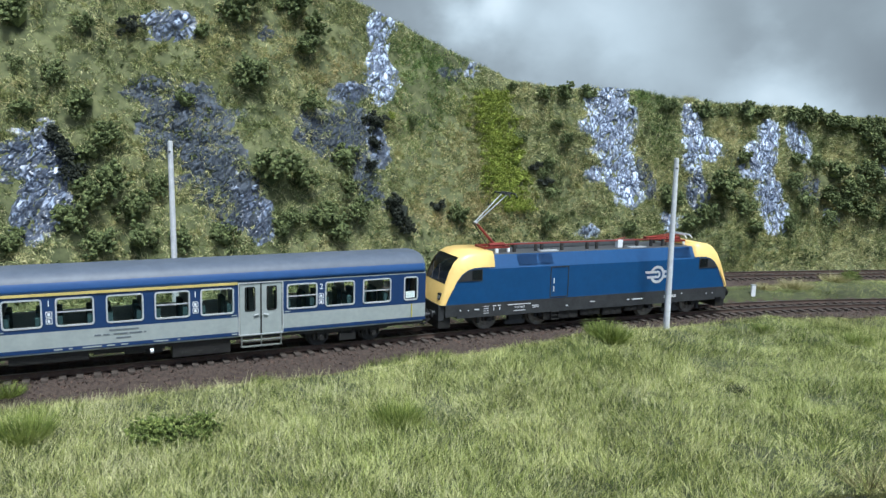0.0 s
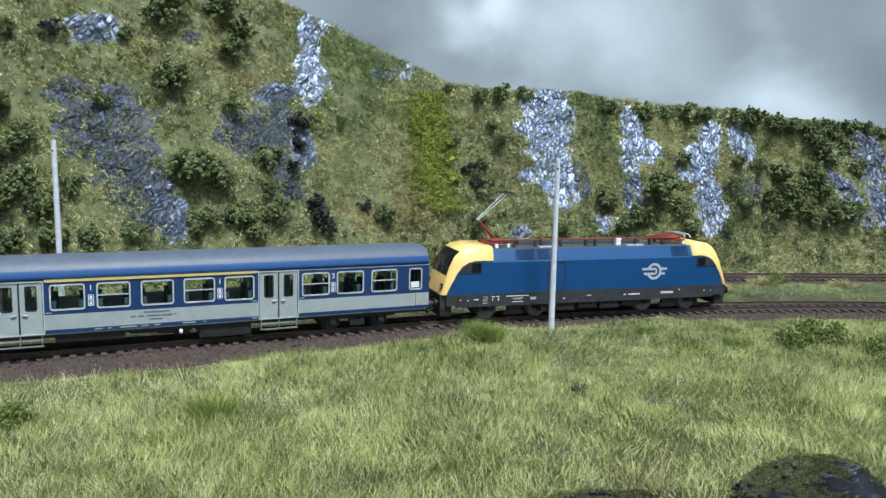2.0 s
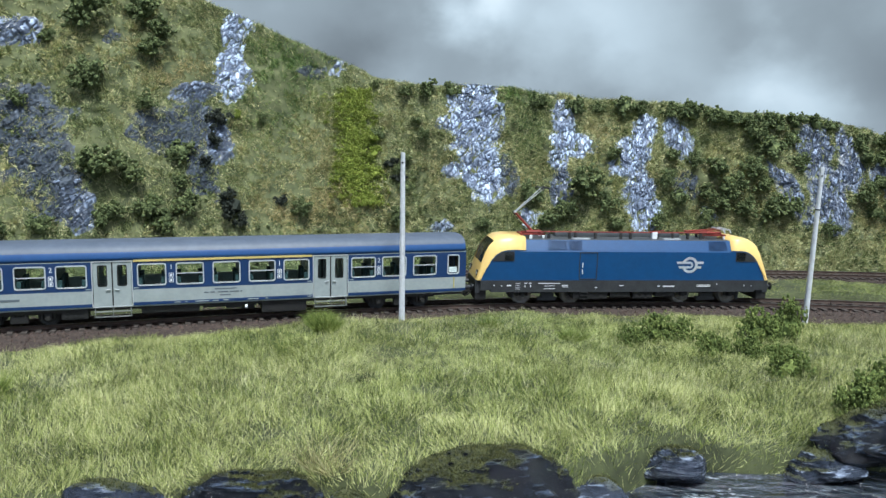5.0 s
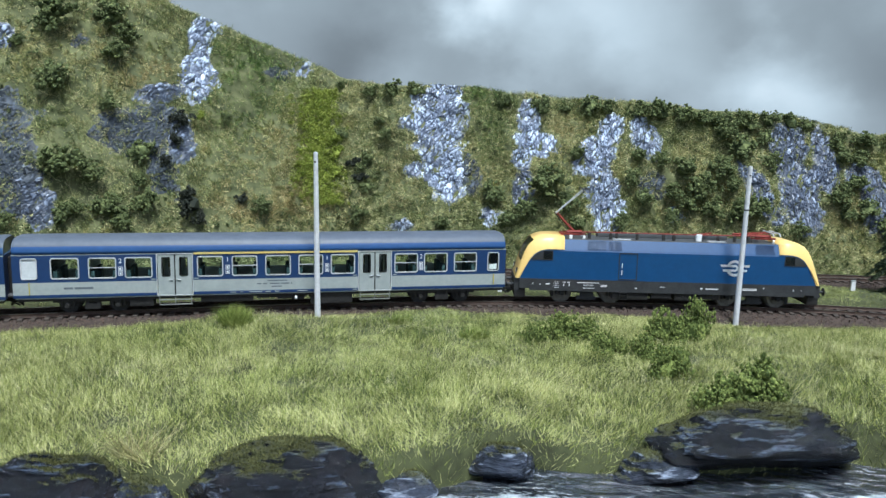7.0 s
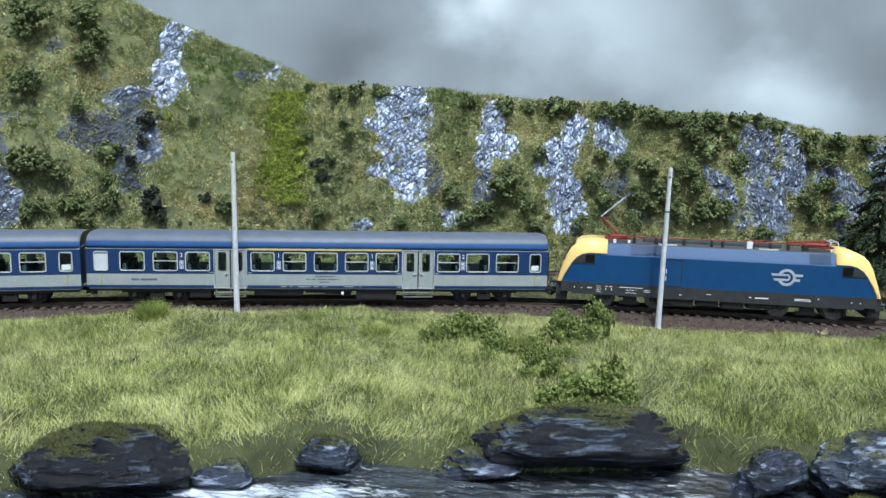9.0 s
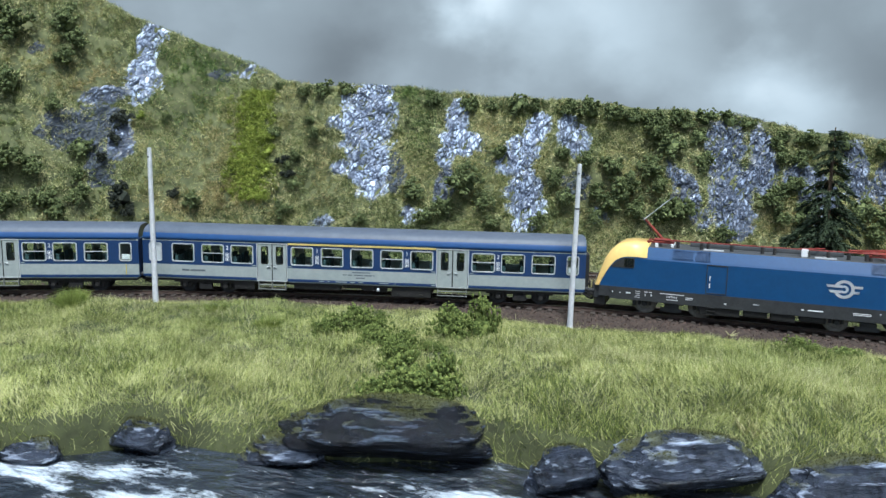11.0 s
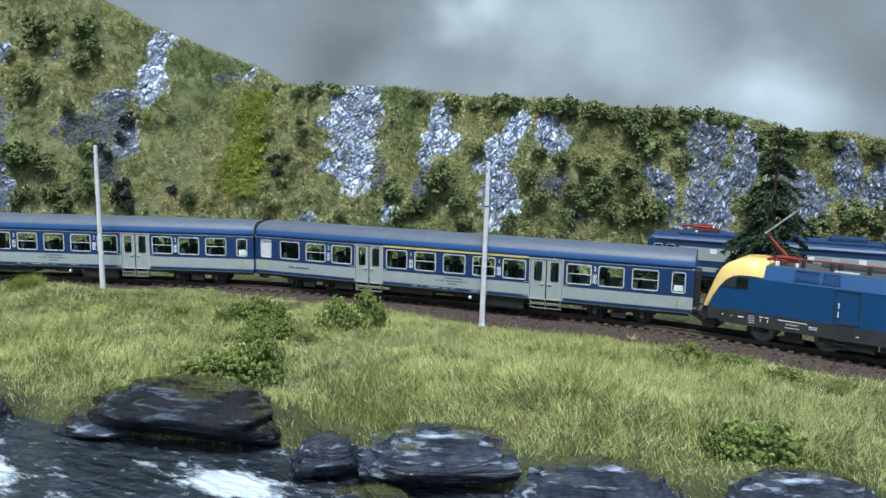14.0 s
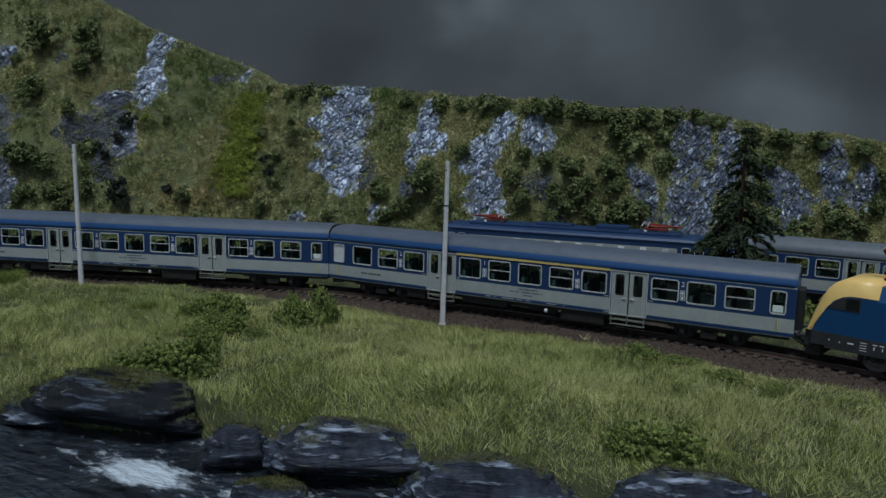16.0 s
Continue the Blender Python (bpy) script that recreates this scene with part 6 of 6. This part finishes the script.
for i, (x, y, n, h) in enumerate(((0.141, 0.238, 70, 0.022), (0.148, 0.236, 60, 0.020), (0.498, 0.532, 26, 0.010), (0.412, 0.305, 40, 0.013), (0.50, 0.345, 50, 0.010))):
    tuft(x, y, 0.006, h, n, STRAW, "sparse pale dry stalks at the bank", 760 + i, 0.7)
tuft(0.138, 0.338, 0.006, 0.006, 160, DARK_SHRUB, "small dark withered tuft in the meadow", 780, 0.9)
tuft(0.271, 0.446, 0.005, 0.007, 60, DARK_SHRUB, "small dark twig sprig beside the ballast", 781, 0.9)


def bush(x, y, rx, ry, h, mesh, label, turn=0.0, up=0.0):
    ob = new("bush", mesh)
    ob.matrix_world = pose(x, y, float(ground_height(x, y)[0]) - 0.12 * h + up, 0, 0, turn) @ Matrix.Diagonal((rx, ry, h, 1))
    return tagged(ob, label, "bush", "bushes on the meadow")


BIG = [shrub_mesh(100 + k, MEADOW_SHRUB, 460, 20, 1.0, 0.95, 0.015) for k in range(4)]
bush(0.352, 0.323, 0.0180, 0.0140, 0.0200, BIG[2], "low olive-green bush beside the larger one", 70)
bush(0.366, 0.336, 0.0220, 0.0160, 0.0245, BIG[0], "full olive-green bush in the meadow above the rocks", 20)
bush(0.374, 0.346, 0.0170, 0.0140, 0.0230, BIG[3], "ragged olive-green bush behind the larger one", 130)
bush(0.340, 0.378, 0.0140, 0.0120, 0.0190, BIG[0], "small ragged olive-green bush in the meadow", 200)
bush(0.345, 0.444, 0.0160, 0.0120, 0.0210, BIG[1], "compact green bush beside the ballast", 5, 0.003)
bush(0.361, 0.449, 0.0150, 0.0120, 0.0230, BIG[3], "round green bush beside the ballast", 50, 0.004)
bush(0.285, 0.442, 0.0165, 0.0120, 0.0230, BIG[2], "ragged green bush near the track", 40)
bush(0.270, 0.434, 0.0150, 0.0110, 0.0145, BIG[0], "low ragged bush near the track", 110)
bush(0.300, 0.444, 0.0150, 0.0110, 0.0155, BIG[3], "low ragged bush near the track", 160)
bush(0.312, 0.414, 0.0140, 0.0100, 0.0150, BIG[1], "low creeping green bush in the meadow", 30)
bush(0.330, 0.410, 0.0130, 0.0100, 0.0160, BIG[2], "low creeping green bush in the meadow", 80)
bush(0.345, 0.413, 0.0106, 0.0076, 0.0079, BIG[0], "low creeping green bush in the meadow", 0)
bush(0.580, 0.374, 0.0210, 0.0135, 0.0200, BIG[0], "broad green bush at the bank's edge", 20)
bush(0.567, 0.371, 0.0120, 0.0098, 0.0140, BIG[1], "green bush at the bank's edge", 120)
bush(0.532, 0.512, 0.0169, 0.0109, 0.0093, BIG[3], "flat green scrub beside the ballast", 10)
bush(0.556, 0.506, 0.0169, 0.0109, 0.0079, BIG[1], "flat green scrub beside the ballast", 60)
bush(0.58, 0.494, 0.0127, 0.0098, 0.0079, BIG[2], "flat green scrub beside the ballast", 0)
bush(0.604, 0.48, 0.0106, 0.0076, 0.0079, BIG[0], "flat green scrub beside the ballast", 80)
bush(-0.101, 0.266, 0.0158, 0.0109, 0.0146, BIG[0], "dark low bush in the meadow", 0)
bush(-0.088, 0.27, 0.0106, 0.0087, 0.0132, BIG[2], "dark low bush in the meadow", 60)
bush(0.345, 0.64, 0.0127, 0.0109, 0.0132, BIG[2], "low bush between the tracks", 30)
bush(0.6, 0.652, 0.0148, 0.0109, 0.0159, BIG[3], "low bush between the tracks", 30)


def twig(x, y):
    root = thing("dry_twig", "small bleached broken twig beside the ballast", "twig", m=pose(x, y, float(ground_height(x, y)[0]) - 0.0008))
    part("stem", rod(bmesh.new(), (0, 0, 0), (0.0006, 0, 0.0052), 0.0008, 0.0006, 7), BARK, root)
    for dx, dz in ((0.0052, 0.0028), (0.0036, 0.0042), (-0.0022, 0.0030), (0.0046, 0.0010)):
        part("splinter", rod(bmesh.new(), (0.0006, 0, 0.0046), (0.0006 + dx, -0.0005, 0.0046 + dz), 0.0003, 0.0001, 5), WISP, root, "pale splinter")


twig(0.4945, 0.524)


# ---- spruce ----
def spruce(x, y, height):
    root = thing("spruce_tree", "dark green spruce with drooping boughs between the tracks", "tree", m=pose(x, y, float(ground_height(x, y)[0]) - 0.001))
    part("trunk", rod(bmesh.new(), (0, 0, 0), (0, 0, height * 0.98), 0.0032, 0.0004, 9), BARK, root)
    rng = np.random.default_rng(17)
    quads, boughs = [], bmesh.new()
    levels = 17
    for k in range(levels):
        f = k / (levels - 1)
        z0 = height * (0.13 + 0.83 * f)
        reach = 0.037 * (1 - f) ** 0.85 + 0.003
        for i in range(9 if f < 0.6 else 6):
            a = rng.uniform(0, 2 * np.pi)
            r = reach * rng.uniform(0.65, 1.12)
            tip = np.array([math.cos(a) * r, math.sin(a) * r, -r * rng.uniform(0.35, 0.7)])
            rod(boughs, (0, 0, z0), (tip[0] * 0.8, tip[1] * 0.8, z0 + tip[2] * 0.75), 0.0006, 0.0002, 5)
            m = max(26, int(190 * r / 0.04))
            t = rng.uniform(0.08, 1, m) ** 0.8
            p = np.array([0, 0, z0]) + tip * t[:, None]
            p[:, 2] += 0.14 * r * np.sin(t * np.pi)
            side = np.array([-math.sin(a), math.cos(a), 0])
            p = p + side * (rng.normal(0, 0.10, m) * r * (1.15 - t))[:, None]
            d = tip / np.linalg.norm(tip) + rng.normal(0, 0.55, (m, 3)) + np.array([0, 0, -0.35])
            d /= np.linalg.norm(d, axis=1)[:, None]
            w = np.cross(d, rng.normal(size=(m, 3)))
            w /= np.linalg.norm(w, axis=1)[:, None]
            L = rng.uniform(0.0022, 0.0048, m)[:, None]
            quads.append(np.stack([p - w * 0.00055, p + d * L * 0.6 - w * 0.0006, p + d * L, p + w * 0.0006], 1).reshape(-1, 3))
    part("bough", boughs, BARK, root, "thin brown boughs")
    crown = new("crown", fast_triangles("crown", np.concatenate(quads), NEEDLES, 4))
    crown.parent = root
    tagged(crown, "dark needle crown")
    return root


spruce(0.557, 0.643, 0.131)


# ---- boulders by the stream ----
def boulder(x, y, a, b, low, top, turn, seed, fine=5, mat=None, label="dark wet slate boulder with mossy top"):
    """A long split slab: flat cleaved faces, an undercut front, a lip and a sloping top, with beds running along it."""
    bm = bmesh.new()
    bmesh.ops.create_icosphere(bm, subdivisions=fine, radius=1.0)
    co = np.array([v.co for v in bm.verts])
    rng = np.random.default_rng(seed)
    planes = [(0, -0.62, -0.78, 0.30), (0.05, -0.8, 0.6, 0.80), (-0.05, -0.52, 0.85, 0.66), (0.05, 0.12, 1, 0.74), (0, 0.9, 0.4, 0.85), (0, 0, -1, 0.9), (0.78, -0.15, 0.6, 0.76), (-0.72, -0.15, 0.68, 0.72), (0.95, -0.3, -0.2, 0.9), (-0.95, -0.3, -0.2, 0.9)]
    for k in range(9):
        n = rng.normal(size=3) * [1, 0.8, 0.6]
        n /= np.linalg.norm(n)
        planes.append((*n, rng.uniform(0.72, 0.92)))
    reach = np.full(len(co), 1.02 ** -8)
    for nx, ny, nz, d in planes:
        n = np.array([nx, ny, nz]) + rng.normal(0, 0.06, 3)
        n /= np.linalg.norm(n)
        reach += (np.maximum(co @ n, 0.0) / d) ** 8
    reach = reach ** (-1 / 8)
    p = co * reach[:, None]
    h = (top - low) / 2
    off = Vector((seed * 3.1, seed * 1.7, seed * 0.9))
    dip = rng.uniform(-0.25, 0.25)
    ridge = np.empty(len(p))
    for i, q in enumerate(p):
        bed = noise.ridged_multi_fractal(Vector((q[0] * 0.7 + 0.3 * q[1], q[1] * 1.9, q[2] * 3.0 + dip * q[0])) + off, 0.9, 2.2, 5, 1.0, 2.0) - 1.2
        lump = noise.noise(Vector(q) * 1.6 + off)
        ridge[i] = bed
        p[i] = q * (1 + 0.14 * lump + 0.13 * bed + 0.018 * noise.noise(Vector(q) * 22 + off))
    p = p * [a * 1.12, b * 1.12, h * 1.25]
    for v, q in zip(bm.verts, p):
        v.co = q
    for f in bm.faces:
        f.smooth = True
    me = bpy.data.meshes.new("boulder")
    bm.to_mesh(me)
    bm.free()
    me.materials.append(mat or SLATE)
    no = np.empty(len(p) * 3)
    me.vertices.foreach_get("normal", no)
    no = no.reshape(-1, 3)
    patch = 0.22 * waves(p[:, 0], p[:, 1], 0.014, 33 + seed)
    moss = np.clip((no[:, 2] - 0.62) / 0.25, 0, 1) * np.clip(0.66 + 0.6 * p[:, 1] / b + patch, 0, 1)
    for key, values in (("ridge", ridge), ("moss", moss)):
        at = me.attributes.new(key, "FLOAT", "POINT")
        at.data.foreach_set("value", values.astype(np.float32))
    ob = new("boulder", me)
    ob.matrix_world = pose(x, y, (top + low) / 2, 3, 0, turn)
    # moss fibres where the top lies open
    pick = np.flatnonzero(moss > 0.55)
    pick = rng.choice(pick, min(len(pick) * 5, 12000)) if len(pick) else pick
    if len(pick):
        way = no[pick] + rng.normal(0, 0.6, (len(pick), 3))
        way /= np.linalg.norm(way, axis=1)[:, None]
        fuzz = new("moss", blades(p[pick] + rng.normal(0, 0.0005, (len(pick), 3)) * [1, 1, 0.2], way, rng.uniform(0.0005, 0.0014, len(pick)), 0.0003, rng, MOSS, "moss"))
        fuzz.parent = ob
        tagged(fuzz, "olive moss fuzz")
    return tagged(ob, label, "boulder", "boulders along the stream")


for i, q in enumerate(((0.365, 0.306, 0.045, 0.022, -0.022, 0.0120, 19), (0.201, 0.238, 0.033, 0.019, -0.024, 0.0105, 20), (0.127, 0.214, 0.026, 0.015, -0.026, 0.0100, 12))):
    boulder(*q, i + 1, 6)
for i, q in enumerate(((0.268, 0.279, 0.014, 0.010, -0.022, -0.001, 0), (0.236, 0.256, 0.014, 0.010, -0.022, -0.006, 10), (0.436, 0.309, 0.015, 0.012, -0.024, 0.0045, 40), (0.479, 0.324, 0.034, 0.016, -0.024, 0.0095, 33), (0.537, 0.327, 0.033, 0.014, -0.024, 0.0080, 28), (0.595, 0.351, 0.034, 0.014, -0.024, 0.0085, 30), (0.160, 0.212, 0.014, 0.010, -0.024, 0.003, 0), (0.328, 0.292, 0.018, 0.012, -0.022, -0.004, 25), (0.083, 0.203, 0.020, 0.012, -0.024, 0.006, 20), (0.462, 0.298, 0.016, 0.008, -0.022, -0.009, 20))):
    boulder(*q, i + 11, 5, SLATE_GREY, "wet blue-grey slate boulder with pale worn ridges at the water's edge")


# ---- marker posts ----
for x, y in ((0.236, 0.572), (0.508, 0.648)):
    root = thing("marker_post", "small white marker post between the tracks", "post", "marker posts", m=pose(x, y, float(ground_height(x, y)[0])))
    part("post", boxed(-0.0016, 0.0016, -0.0012, 0.0012, -0.001, 0.0078, 0.0004), WHITE, root)
    part("cap", boxed(-0.0018, 0.0018, -0.0014, 0.0014, 0.0076, 0.0082, 0.0002), GREY_BAND, root)


# ---- ballast ----
def ballast(name, track, s0, s1, lift, count, label):
    rng = np.random.default_rng(91)
    s, o = rng.uniform(s0, s1, count), rng.uniform(-0.042, 0.042, count)
    x, y, th = (np.interp(s, LINE, c) for c in track)
    px, py = x + np.sin(th) * o, y - np.cos(th) * o
    pz = -0.0034 + lift - 0.0075 * smooth(0.0165, 0.036, np.abs(o))
    r = rng.uniform(0.00038, 0.00085, count)
    corner = rng.normal(size=(count, 4, 3))
    corner /= np.linalg.norm(corner, axis=2)[:, :, None]
    v = np.stack([px, py, pz + r * 0.3], 1)[:, None, :] + corner * r[:, None, None]
    tri = v[:, [0, 1, 2, 0, 2, 3, 0, 3, 1, 1, 3, 2]].reshape(-1, 3)
    return tagged(new(name, fast_triangles(name, tri, STONE)), label, "ballast", kind="stuff")


ballast("main_ballast", MAIN, -0.42, 0.95, 0.0, 52000, "dark brown crushed stone ballast under the track")
ballast("back_ballast", BACK, -0.15, 0.50, BACK_Z, 18000, "dark brown crushed stone ballast under the back track")


# ---- motion along the rails ----
TIMES = [0, 1, 2, 3, 4, 4.5, 7, 8, 9, 11.5, 12.5, 13.5, 14.5, 15.5, 16]
ALONG = [0.0951, 0.1337, 0.1732, 0.2131, 0.2528, 0.2727, 0.3720, 0.4125, 0.4533, 0.5557, 0.5960, 0.6371, 0.6781, 0.7184, 0.7389]


def riding(track, s, half, lift, turn=0):
    """The pose of a vehicle whose two bogies stand on the rails."""
    a, b = on(track, s - half)[0], on(track, s + half)[0]
    m = (a + b) / 2
    return pose(m[0], m[1], lift, 0, 0, turn + math.degrees(math.atan2(b[1] - a[1], b[0] - a[0])))


def back_along(t):
    return float(np.interp(t, [0, 12.5, 15.0, 15.5, 16.0], [1.2988, 0.2988, 0.104, 0.0644, 0.0290]))


def motions():
    steps = [0.5 * i for i in range(33)]
    main = lambda t: float(np.interp(t, TIMES, ALONG))
    for ob, behind, half in ((engine, 0.0, 0.0569), (coach_a, -0.2655, 0.1092), (coach_b, -0.575, 0.1092)):
        walk(ob, [(t, riding(MAIN, main(t) + behind, half, 0.0)) for t in steps])
    for ob, behind, half in ((engine_back, 0.0, 0.058), (coach_back, 0.2745, 0.1092)):
        walk(ob, [(t, riding(BACK, back_along(t) + behind, half, BACK_Z, 180)) for t in steps])
    for w, ax, r, run in TURNING:
        rows = []
        for i in range(161):
            t = i / 10
            gone = (main(t) - main(0)) if run == "main" else back_along(0) - back_along(t)
            rows.append((t, pose(ax, 0, r) @ Matrix.Rotation(gone / r, 4, "Y")))
        walk(w, rows)
    # tips the added dimming veil down in front of the sky
    walk(veil, [(t, pose(0, 0, 0, 0, 0, row[4]) @ pose(0, 0, 0, -float(np.interp(t, [13.0, 14.0, 14.5, 15.0, 15.5, 16.0], [0, 12, 19, 26, 33, 37])))) for t, *row in ((r[0], *r) for r in ROWS)])
    walk(sky, [(t, pose(0, 0, 0, 0, 0, yaw)) for t, x, y, z, yaw, pitch, roll in ROWS])


motions()
